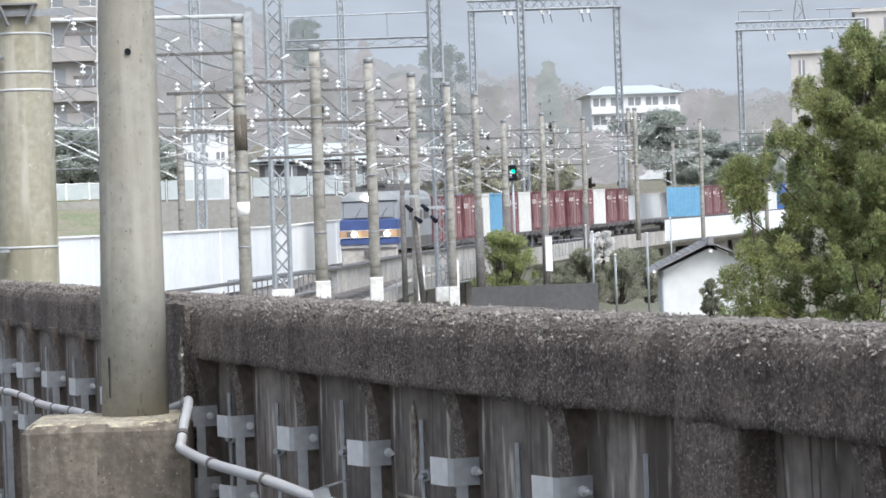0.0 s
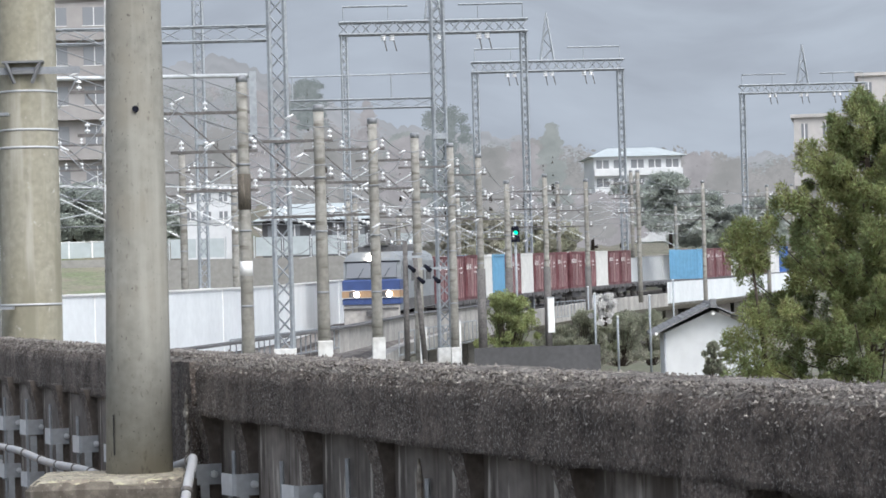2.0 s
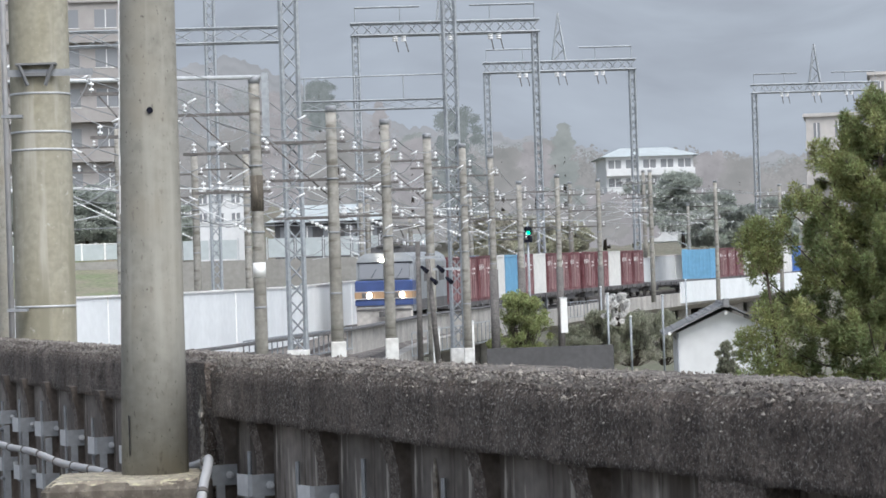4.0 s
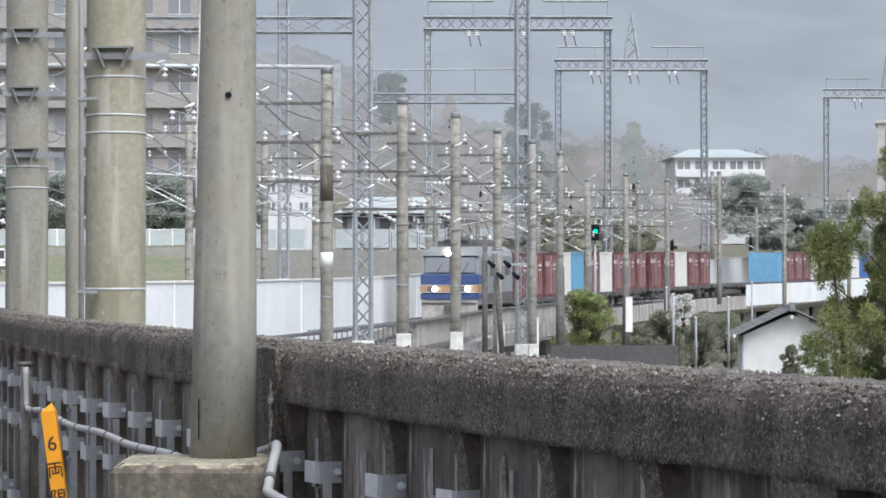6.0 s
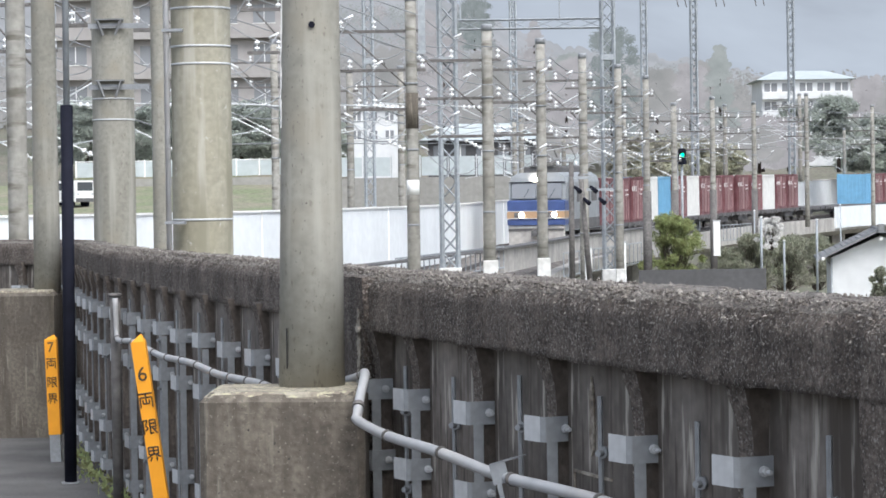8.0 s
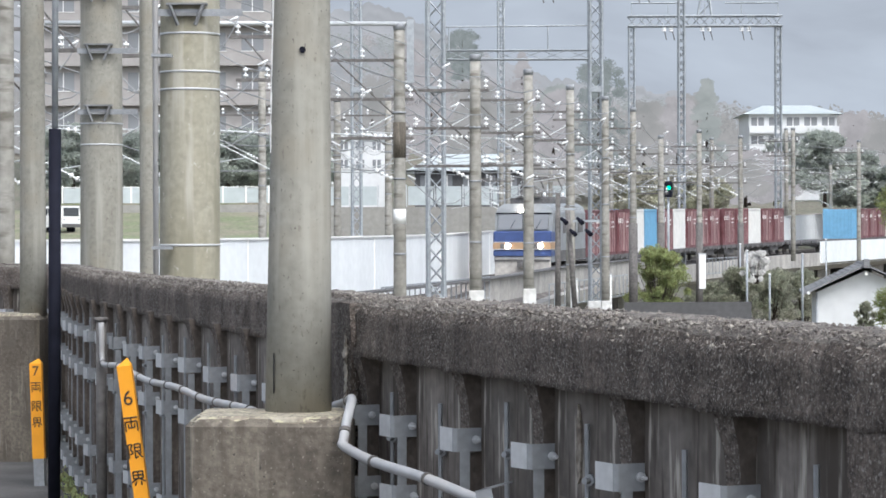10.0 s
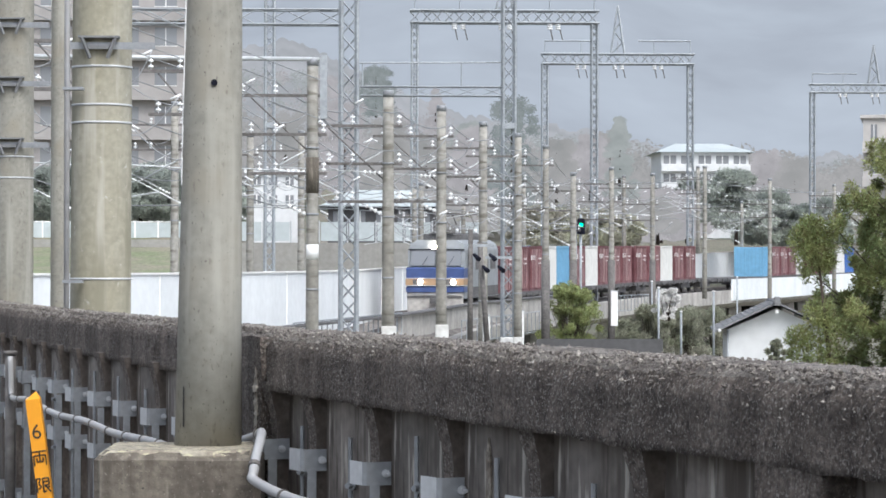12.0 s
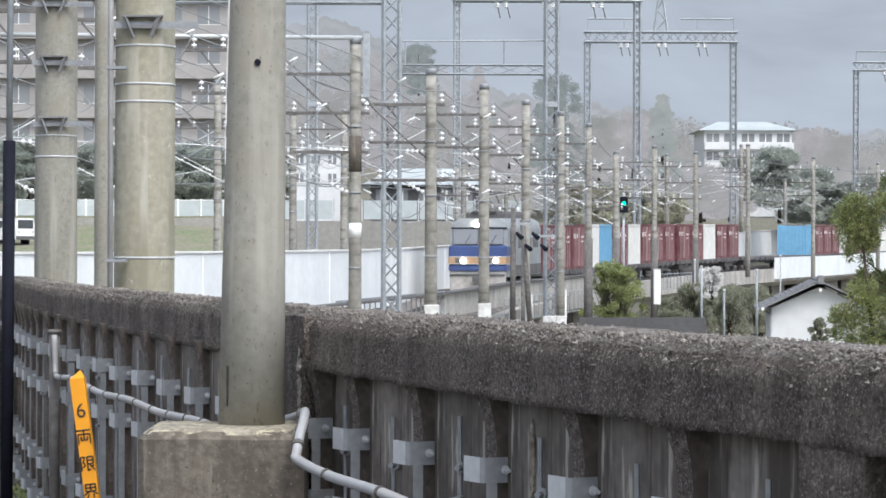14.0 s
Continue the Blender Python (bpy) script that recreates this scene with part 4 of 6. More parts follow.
for i, (p, s) in enumerate(sides(BARRIER)):
    if i % 6 == 0:
        bm = bmesh.new()
        rod(bm, p + s * 0.13, p + s * 0.13 - Vector((0, 0, 2.5)), 0.025, n=6)
        part("barrier_post", bm, PAINT_WHITE, barrier)
for i, (p, s) in enumerate(deck_line):
    if i % 5 == 0:
        for off in (-6.0, 1.6):
            bm = bmesh.new()
            q = p + s * off
            slab(bm, (q.x - 0.5, q.y - 0.5, -7), (q.x + 0.5, q.y + 0.5, q.z - 1.2))
            part("pier", bm, DECK, viaduct)

# ---- train ----
FRONT = 0.0
acc = 0.0
for a, b in zip(TRACK, TRACK[1:]):
    if b.y > 125:
        FRONT = acc + (125 - a.y) / (b.y - a.y) * (b - a).length
        break
    acc += (b - a).length


def on_track(s):
    """A pose on the rails s metres behind the train's front: x across, y to the rear."""
    p, d = along(TRACK, FRONT + s)
    return Matrix.Translation(p) @ Matrix.Rotation(math.atan2(d.y, d.x) - math.pi / 2, 4, "Z")


def chord(s0, s1):
    a, b = on_track(s0).translation, on_track(s1).translation
    d = b - a
    return Matrix.Translation(a) @ Matrix.Rotation(math.atan2(d.y, d.x) - math.pi / 2, 4, "Z") @ Matrix.Rotation(math.atan2(d.z, d.xy.length), 4, "X")


def wheelset(parent, y):
    bogie = box_part("bogie", (-1.05, y - 1.4, 0.38), (1.05, y + 1.4, 0.75), LOCO_DARK, parent, "dark bogie frame", 0.05)
    for dy in (-1.0, 1.0):
        for x in (-0.56, 0.56):
            rod_part("wheel", (x - 0.06, y + dy, 0.42), (x + 0.06, y + dy, 0.42), 0.43, RUSTY, bogie, n=20)


loco = thing("locomotive", "blue and grey electric freight locomotive with lit headlamps", "locomotive", chord(0, 9.6))
W, L, Z0, Z1 = 1.45, 9.6, 0.95, 3.85
bm = bmesh.new()
sec = [(-W, Z0), (W, Z0), (W, 3.35), (W - 0.12, 3.65), (W - 0.45, 3.85), (-W + 0.45, 3.85), (-W + 0.12, 3.65), (-W, 3.35)]
for y0, y1 in ((0.5, L),):
    r0 = [bm.verts.new((x, y0 if z < 2.2 else y0 + 0.25 * (z - 2.2), z)) for x, z in sec]
    r1 = [bm.verts.new((x, y1, z)) for x, z in sec]
    for k in range(len(sec)):
        bm.faces.new((r0[k], r0[(k + 1) % len(sec)], r1[(k + 1) % len(sec)], r1[k]))
    bm.faces.new(r0[::-1]), bm.faces.new(r1)
part("body", bm, LOCO_GREY, loco)
bm = bmesh.new()
slab(bm, (-W - 0.01, 0.28, 1.27), (W + 0.01, 1.4, 1.58), None, 0.06)
part("lower_front", bm, LOCO_BLUE, loco, "dark blue lower front")
bm = bmesh.new()
slab(bm, (-W - 0.012, 0.24, 1.60), (W + 0.012, 1.42, 1.94), None, 0.02)
part("front_band", bm, LOCO_TAN, loco, "orange tan band")
bm = bmesh.new()
slab(bm, (-W - 0.01, 0.30, 1.94), (W + 0.01, 1.4, 2.5), None, 0.06)
part("upper_front", bm, LOCO_BLUE, loco, "dark blue front panel")
for x0, x1 in ((-1.25, -0.06), (0.06, 1.25)):
    bm = bmesh.new()
    v = [bm.verts.new(p) for p in ((x0, 0.52, 2.58), (x1, 0.52, 2.58), (x1, 0.72, 3.32), (x0, 0.72, 3.32), (x0, 0.82, 2.58), (x1, 0.82, 2.58), (x1, 0.92, 3.32), (x0, 0.92, 3.32))]
    for f in ((0, 1, 2, 3), (4, 7, 6, 5), (0, 4, 5, 1), (3, 2, 6, 7), (0, 3, 7, 4), (1, 5, 6, 2)):
        bm.faces.new([v[i] for i in f])
    # The pane's grey base colour paints the reflected sky.
    w = part("windscreen", bm, FAR_GLASS, loco, "grey windscreen pane with painted-in sky reflection")
    rod_part("wiper", ((x0 + x1) / 2, 0.50, 2.60), ((x0 + x1) / 2 + 0.25, 0.63, 3.05), 0.012, POST_BLACK, w)
for sgn in (-1, 1):
    house = box_part("lamp_housing", (sgn * 0.82 - 0.27, 0.22, 1.64), (sgn * 0.82 + 0.27, 0.30, 1.90), LOCO_DARK, loco, "dark headlamp housing", 0.02)
    box_part("housing_rim", (sgn * 0.82 - 0.30, 0.232, 1.61), (sgn * 0.82 + 0.30, 0.30, 1.64), PALE_STEEL, house, "pale rim")
    rod_part("headlamp", (sgn * 0.82 + 0.12, 0.19, 1.77), (sgn * 0.82 + 0.12, 0.3, 1.77), 0.12, LAMP, house, "lit headlamp", n=16)
for z in (1.585, 1.945):
    box_part("pale_line", (-W - 0.015, 0.232, z), (W + 0.015, 1.40, z + 0.03), PALE_STEEL, loco, "thin pale line")
box_part("roof_edge", (-W + 0.05, 0.70, 3.34), (W - 0.05, 0.80, 3.40), POST_BLACK, loco, "black roof edge strip")
rod_part("front_handrail", (-1.1, 0.26, 1.16), (1.1, 0.26, 1.16), 0.022, STEEL, loco, "grey front handrail", n=6)
box_part("buffer_beam", (-1.38, 0.30, 1.0), (1.38, 0.345, 1.09), LOCO_DARK, loco, "dark buffer beam")
for x in (-0.13, 0.13):
    rod_part("headlamp", (x, 0.72, 3.52), (x, 0.95, 3.52), 0.105, LAMP, loco, "lit roof headlamp", n=16)
box_part("skirt", (-1.4, 0.34, 0.22), (1.4, 0.62, 1.27), DECK, loco, "grey snow plough skirt", 0.05)
box_part("coupler", (-0.15, -0.25, 0.72), (0.15, 0.4, 1.0), LOCO_DARK, loco, "", 0.03)
box_part("side_band", (W - 0.02, 1.42, 0.98), (W + 0.012, L - 0.05, 1.5), LOCO_DARK, loco, "dark lower side")
for y in (1.7,):
    box_part("cab_window", (W - 0.02, y - 0.35, 2.5), (W + 0.014, y + 0.35, 3.2), GLASS, loco)
for k in range(3):
    box_part("side_louvre", (W - 0.02, 3.4 + k * 2.0, 2.35), (W + 0.016, 4.8 + k * 2.0, 3.05), LOCO_DARK, loco, "dark louvre grille")
for y in (2.4, 7.2):
    wheelset(loco, y)
box_part("roof_equipment", (-0.95, 2.0, 3.84), (0.95, 8.6, 4.15), LOCO_DARK, loco, "dark roof equipment", 0.05)
for y in (2.6, 7.4):
    pan = box_part("pantograph", (-0.62, y - 0.75, 4.15), (0.62, y + 0.95, 4.2), LOCO_DARK, loco, "raised pantograph")
    for x in (-0.5, 0.5):
        rod_part("arm", (x, y - 0.6, 4.18), (x, y + 0.75, 4.62), 0.03, RUSTY, pan, n=6)
        rod_part("arm", (x, y + 0.75, 4.62), (x * 0.9, y - 0.3, 5.15), 0.025, RUSTY, pan, n=6)
        rod_part("insulator", (x, y + 0.85, 4.2), (x, y + 0.85, 4.42), 0.07, PORCELAIN, pan, n=8)
    for dy in (-0.32, -0.08):
        rod_part("contact_strip", (-0.85, y + dy, 5.17), (0.85, y + dy, 5.17), 0.03, RUSTY, pan, n=6)


def wagon():
    w = thing("flat_wagon", "dark container flat wagon on the viaduct", "wagon", group="container wagons")
    bm = bmesh.new()
    slab(bm, (-1.25, 0.3, 0.78), (1.25, 19.9, 1.0))
    slab(bm, (-0.5, 0.5, 0.55), (0.5, 19.7, 0.8))
    for k in range(12):
        slab(bm, (1.25, 1 + k * 1.6, 0.7), (1.3, 1.5 + k * 1.6, 0.95))
    part("frame", bm, LOCO_DARK, w)
    for y in (3.0, 17.2):
        wheelset(w, y)
    return w


def freight_box(mat, label, marks=True):
    """A ribbed twelve-foot container, with its door bars and lettering as plain bars."""
    c = thing("container", label, "container", group="freight containers")
    bm = bmesh.new()
    slab(bm, (-1.18, 0.06, 0.0), (1.18, 3.60, 2.46))
    part("shell", bm, mat, c)
    bm = bmesh.new()
    for x in (-1.22, 1.12):
        for y in (0.0, 3.56):
            slab(bm, (x, y, -0.02), (x + 0.1, y + 0.1, 2.5))
    for x in (-1.22, 1.12):
        slab(bm, (x, 0.1, 2.38), (x + 0.1, 3.56, 2.5))
        slab(bm, (x, 0.1, -0.02), (x + 0.1, 3.56, 0.12))
    part("corner_frame", bm, mat, c)
    bm = bmesh.new()
    for k in range(11):
        slab(bm, (1.18, 0.3 + k * 0.31, 0.12), (1.205, 0.42 + k * 0.31, 2.38))
        slab(bm, (-1.205, 0.3 + k * 0.31, 0.12), (-1.18, 0.42 + k * 0.31, 2.38))
    for k in range(7):
        slab(bm, (-1.0 + k * 0.31, 0.035, 0.12), (-0.88 + k * 0.31, 0.06, 2.38))
    part("side_rib", bm, mat, c)
    if marks:
        for k in range(4):
            box_part("lettering_bar", (1.205, 0.5 + k * 0.42, 1.72), (1.215, 0.5 + k * 0.42 + 0.16, 2.0), PAINT_WHITE, c)
        box_part("lettering_bar", (1.205, 2.5, 1.75), (1.215, 3.3, 1.85), PAINT_WHITE, c)
        box_part("lettering_bar", (1.205, 2.5, 1.5), (1.215, 3.3, 1.58), PAINT_WHITE, c)
        for y in (0.72, 1.18, 1.62, 1.84, 2.05, 2.62, 3.1):
            rod_part("lock_rod", (1.225, y, 0.15), (1.225, y, 2.35), 0.026, DUSTY_ROD, c, "dusty pale rod", n=6)
        for k in range(4):
            rod_part("end_bar", (-0.85 + k * 0.56, 0.02, 0.15), (-0.85 + k * 0.56, 0.02, 2.35), 0.024, DUSTY_ROD, c, n=6)
    return c


KINDS = {
    "r": freight_box(RED_BOX, "maroon ribbed freight container with white lettering bars"),
    "b": freight_box(BLUE_BOX, "sky blue freight container", False),
    "n": freight_box(NAVY_BOX, "bright blue freight container", False),
    "w": freight_box(PALE_BOX, "pale grey freight container", False),
}
used = set()
WAGON = wagon()
for i, load in enumerate(("rrrwb", "rwrrr", "rrwrr", "-----", "brrrw", "rrrwn")):
    s = 10.4 + i * 20.4
    m = chord(s, s + 20)
    if i:
        copy_thing(WAGON, m)
    else:
        WAGON.matrix_basis = m
    for k, c in enumerate(load):
        if c == "-":
            continue
        q = m @ Matrix.Translation((0, 0.55 + k * 3.9, 1.0))
        if c in used:
            copy_thing(KINDS[c], q)
        else:
            KINDS[c].matrix_basis = q
            used.add(c)

# ---- catenary poles ----
def insulator(bm, p, n=2, r=0.072, axis=(0, 0, 1)):
    a = Vector(axis).normalized()
    for k in range(n):
        c = Vector(p) + a * (0.125 * k + 0.04)
        rod(bm, c, c + a * 0.05, r * 0.85, r * 0.8, 8)
        rod(bm, c - a * 0.04, c + a * 0.09, 0.014, n=6)


def catenary_pole(h, d, top, base, white=False, arms=3, foot=True, width=0.29, seed=0, reach=2.0):
    rg = random.Random(seed)
    p, zt, zb = at(h, 458, d), at(0, top, d).z, at(0, base, d).z
    t = thing("catenary_pole", "weathered spun concrete catenary pole with brown cross-arms", "pole", (p.x, p.y, zb), group="catenary poles along the line")
    H = zt - zb
    bm = bmesh.new()
    lathe(bm, [(width / 2 * (1.12 - 0.2 * k / 6), H * k / 6) for k in range(7)], 16)
    part("shaft", bm, MAST, t)
    bm = bmesh.new()
    lathe(bm, [(width * 0.50, H - 0.02), (width * 0.50, H + 0.12), (width * 0.44, H + 0.15)], 12)
    part("cap", bm, GALV, t, "grey metal cap")
    for z in (0.25, 0.5, 0.72):
        rod_part("steel_band", (0, 0, H * z), (0, 0, H * z + 0.05), width * 0.56, GALV, t, n=16)
    if white:
        rod_part("paint_band", (0, 0, at(0, 432, d).z - zb), (0, 0, at(0, 406, d).z - zb), width * 0.535, PAINT_WHITE, t, "white painted band", n=16)
    if foot:
        box_part("footing", (-0.17, -0.2, -0.4), (0.21, 0.2, 0.34), FOOT_WHITE, t, "white painted footing", 0.02)
    for k in range(arms):
        z = H - 0.75 - k * 0.95
        a = box_part("cross_arm", (-reach * (1 - 0.12 * k), -0.05, z - 0.035), (0.35, 0.05, z + 0.035), RUSTY, t, "brown steel cross-arm")
        for x in (-reach * 0.85 * (1 - 0.12 * k), -reach * 0.45, 0.27):
            bm = bmesh.new()
            insulator(bm, (x, 0, z + 0.035))
            part("insulator", bm, PORCELAIN, a, "white porcelain insulator")
    rod_part("brace", (-reach * 0.75, 0, H - 0.8), (0, 0, H - 2.2), 0.02, RUSTY, t)
    # hinged cantilever that holds the contact wire over the track
    zc = at(0, 318, d).z - zb if d < 90 else H - 2.9
    zc = min(zc, H - 2.2)
    bm = bmesh.new()
    rod(bm, (-0.1, 0, zc + 0.55), (-2.7, 0.1, zc + 0.7), 0.016, n=6)
    rod(bm, (-0.1, 0, zc - 0.5), (-2.3, 0.1, zc + 0.62), 0.016, n=6)
    rod(bm, (-1.2, 0, zc + 0.05), (-3.0, 0.1, zc - 0.25), 0.016, n=6)
    part("cantilever", bm, PALE_STEEL, t, "pale steel cantilever tubes")
    for a, b in (((-0.15, 0, zc + 0.55), (-1, 0.04, 0.05)), ((-0.15, 0, zc - 0.48), (-0.9, 0.04, 0.46))):
        bm = bmesh.new()
        insulator(bm, a, 4, 0.062, b)
        part("insulator", bm, PORCELAIN, t, "white porcelain insulator")
    # slack jumpers that loop below the cross-arms
    for k in range(min(arms, 3)):
        za = H - 0.75 - k * 0.95 + rg.uniform(-0.1, 0.1)
        for s, far in ((-1, rg.uniform(1.5, 2.1)), (1, rg.uniform(0.9, 1.7))):
            low = rg.uniform(0.3, 0.6)
            bm = bmesh.new()
            pipe(bm, [(s * (0.12 + (far - 0.12) * f), rg.uniform(-0.02, 0.02), za - 0.15 - low * 4 * f * (1 - f) * (1.25 - 0.5 * f) - 0.35 * (1 - f)) for f in (0, 0.12, 0.25, 0.4, 0.55, 0.7, 0.85, 1)], 0.013, 5)
            j = part("jumper", bm, WIRE, t, "slack pale jumper wire")
            e = Vector((s * far, 0, za - 0.15))
            rod_part("sleeve", e - Vector((s * 0.2, 0, 0.1)), e, 0.022, PORCELAIN, j, "white insulating sleeve", n=8)
    rod_part("feeder_drop", (0.05, 0, zc + 1.2), (-1.5, 0.05, zc + 0.35), 0.018, PALE_STEEL, t)
    return t


POLES = [(688, 62, 88, 620, True), (822, 63.8, 143, 574, False), (916, 74, 168, 568, False), (990, 85, 195, 610, False), (1052, 97, 214, 585, False), (1101, 110, 234, 612, False),
         (1150, 122, 282, 612, False), (1218, 135, 272, 612, False), (1291, 150, 282, 605, False), (1384, 166, 268, 500, False), (1500, 182, 290, 520, False), (1615, 200, 300, 500, False)]
for i, (h, d, top, base, white) in enumerate(POLES):
    t = catenary_pole(h, d, top, base, white, 3, i in (1, 2, 4), seed=i)
    if i in (5, 6, 7, 8):
        rod_part("dark_sleeve", (0, 0, 0), (0, 0, at(0, 432, d).z - at(0, base, d).z), 0.19, RUSTY, t, "dark brown lower sleeve", n=16)
    if i == 0:
        rod_part("dark_sleeve", (0, 0, at(0, 315, d).z - at(0, base, d).z), (0, 0, at(0, 252, d).z - at(0, base, d).z), 0.158, BLOCK, t, "dark stained sleeve", n=16)
for i, (h, d, top, base) in enumerate(((512, 56, 40, 540), (312, 50, -20, 540), (158, 47, -40, 540), (32, 52, 20, 540))):
    catenary_pole(h, d, top, base, False, 2, False, 0.28, 40 + i, 1.6)
FAR_POLES = [(578, 104, 215, 560), (668, 112, 210, 550), (880, 135, 300, 520), (868, 160, 305, 480), (1062, 165, 300, 470), (1240, 175, 285, 420), (1372, 195, 268, 420), (1450, 215, 330, 430), (955, 170, 335, 420), (445, 97, 160, 570), (1660, 215, 300, 480)]
for i, (h, d, top, base) in enumerate(FAR_POLES):
    catenary_pole(h, d, top, base, False, 2, False, 0.3, 20 + i)


def lattice(bm, a, b, w, bay, r, chord=1.9):
    """A square lattice member between a and b: four chords laced on each face."""
    a, b = Vector(a), Vector(b)
    d = (b - a).normalized()
    u = d.cross(Vector((0, 1, 0))).normalized() if abs(d.y) < 0.9 else d.cross(Vector((0, 0, 1))).normalized()
    v = d.cross(u)
    n = max(2, int((b - a).length / bay))
    cs = [u * w / 2 + v * w / 2, -u * w / 2 + v * w / 2, -u * w / 2 - v * w / 2, u * w / 2 - v * w / 2]
    for c in cs:
        rod(bm, a + c, b + c, r * chord, n=4)
    for k in range(n):
        p, q = a + (b - a) * (k / n), a + (b - a) * ((k + 1) / n)
        for i in range(4):
            e, f = cs[i], cs[(i + 1) % 4]
            rod(bm, p + (e if k % 2 else f), q + (f if k % 2 else e), r, n=4)


def lattice_mast(h, d, top, base, w, label="grey steel lattice catenary mast", bay=0.5, r=0.026):
    p = at(h, base, d)
    t = thing("lattice_mast", label, "mast", p, group="lattice masts along the line")
    bm = bmesh.new()
    lattice(bm, (0, 0, 0), (0, 0, at(h, top, d).z - p.z), w, bay, r, 2.7)
    part("lattice_shaft", bm, STEEL, t)
    box_part("footing", (-w * 0.72, -w * 0.72, -0.5), (w * 0.72, w * 0.72, 0.06), FOOT_WHITE, t, "white painted footing", 0.02)
    box_part("name_box", (-w * 0.6, -w * 0.62, at(0, 200, d).z - p.z), (w * 0.6, w * 0.62, at(0, 190, d).z - p.z), STEEL, t)
    return t


def gantry(h0, h1, d, beam, base0, base1, w, peak=True, depth=0.78):
    """A portal of two lattice masts under a lattice beam, with suspension insulators."""
    mid = at((h0 + h1) / 2, beam, d)
    t = thing("gantry", "grey steel lattice portal carrying overhead wires", "gantry", (mid.x, d, at(0, max(base0, base1), d).z), group="overhead line portals")
    o = Vector(t.matrix_basis.translation)
    for h, base in ((h0, base0), (h1, base1)):
        bm = bmesh.new()
        lattice(bm, at(h, base, d) - o, at(h, beam, d) - o, w, w * 1.3, 0.04)
        part("lattice_post", bm, STEEL, t)
    bm = bmesh.new()
    a, b = at(h0, beam, d) - o, at(h1, beam, d) - o
    up = Vector((0, 0, depth / 2))
    lattice(bm, a + up - Vector((0.3, 0, 0)), b + up + Vector((0.3, 0, 0)), depth, 0.7, 0.042)
    part("beam", bm, STEEL, t)
    bm = bmesh.new()
    for k in range(5):
        x = a.x + (b.x - a.x) * k / 4
        rod(bm, (x, 0, a.z + depth), (x, 0, a.z + depth + 1.05), 0.03, n=4)
    for x0, x1 in ((0, 0.36), (0.64, 1)):
        rod(bm, (a.x + (b.x - a.x) * x0, 0, a.z + depth + 1.05), (a.x + (b.x - a.x) * x1, 0, a.z + depth + 1.05), 0.07, n=4)
    part("top_rail", bm, STEEL, t)
    if peak:
        bm = bmesh.new()
        c = (a + b) / 2 + Vector((0, 0, depth))
        for sx in (-0.55, 0.55):
            for sy in (-0.25, 0.25):
                rod(bm, c + Vector((sx, sy, 0)), c + Vector((0, 0, 3.85)), 0.08, n=4)
        for x0, z0, x1, z1 in ((-0.55, 0.0, 0.4, 0.95), (0.4, 0.95, -0.28, 1.8), (-0.28, 1.8, 0.17, 2.5)):
            rod(bm, c + Vector((x0, 0, z0)), c + Vector((x1, 0, z1)), 0.06, n=4)
        part("peak", bm, STEEL, t, "pointed earth-wire peak")
    for f in (0.24, 0.5, 0.77):
        c = a + (b - a) * f
        for s in (-1, 1):
            bm = bmesh.new()
            for k in range(3):
                p = c + Vector((0.05 + 0.27 * s, -0.2, -0.42 + 0.13 * k))
                rod(bm, p, p + Vector((0, 0, 0.11)), 0.2, 0.13, 10)
            part("insulator", bm, PORCELAIN, t, "white porcelain insulator")
        for x0, x1 in ((0.42, 0.62), (-0.18, -0.02)):
            rod_part("hanger", c + Vector((x0, -0.2, -0.35)), c + Vector((x1, 0, -1.1)), 0.045, RUSTY, t, "dark wire hanger", n=4)
    return t


lattice_mast(752, 72.8, -120, 566, 0.45)
lattice_mast(1035, 99, -140, 572, 0.46)
lattice_mast(612, 118, -60, 455, 0.40)
gantry(868, 1187, 164, 12, 430, 505, 0.36)
gantry(1099, 1358, 200, 84, 430, 470, 0.42)
gantry(1576, 1795, 245, 133, 440, 440, 0.42)

# truss arms off the two nearest lattice masts
def truss_arm(h0, h1, d, low, high, label):
    o = at(h1, low, d)
    t = thing("truss_arm", label, "truss", o)
    bm = bmesh.new()
    a, b = at(h0, (low + high) / 2, d) - o, at(h1, (low + high) / 2, d) - o
    lattice(bm, a, b, (low - high) / 4500 * d, 0.8, 0.016)
    part("lattice_beam", bm, STEEL, t)
    return t


truss_arm(340, 742, 72.8, 17, -9, "grey lattice beam fixed to a lattice mast")
truss_arm(772, 1026, 99, 142, 126, "slim grey lattice beam fixed to a lattice mast")
o = at(1028, 82, 99)
t = thing("support_rail", "thin grey steel rail with droppers over the tracks", "rail", o)
rod_part("rail_bar", at(770, 84, 99) - o, (0, 0, 0), 0.035, STEEL, t, n=6)
for h in (776, 868, 951):
    rod_part("dropper", at(h, 84, 99) - o, at(h, 128, 99) - o, 0.025, STEEL, t, n=6)
o = at(705, 78, 62)
t = thing("pipe_beam", "thick white galvanised pipe beam across the tracks", "pipe beam", o)
rod_part("pipe", at(60, 74, 60) - o, (0, 0, 0), 0.055, PALE_STEEL, t, n=14)
box_part("hanger", (-0.05, -0.08, -1.45), (0.12, 0.08, 0.1), STEEL, t, "grey hanger plate")

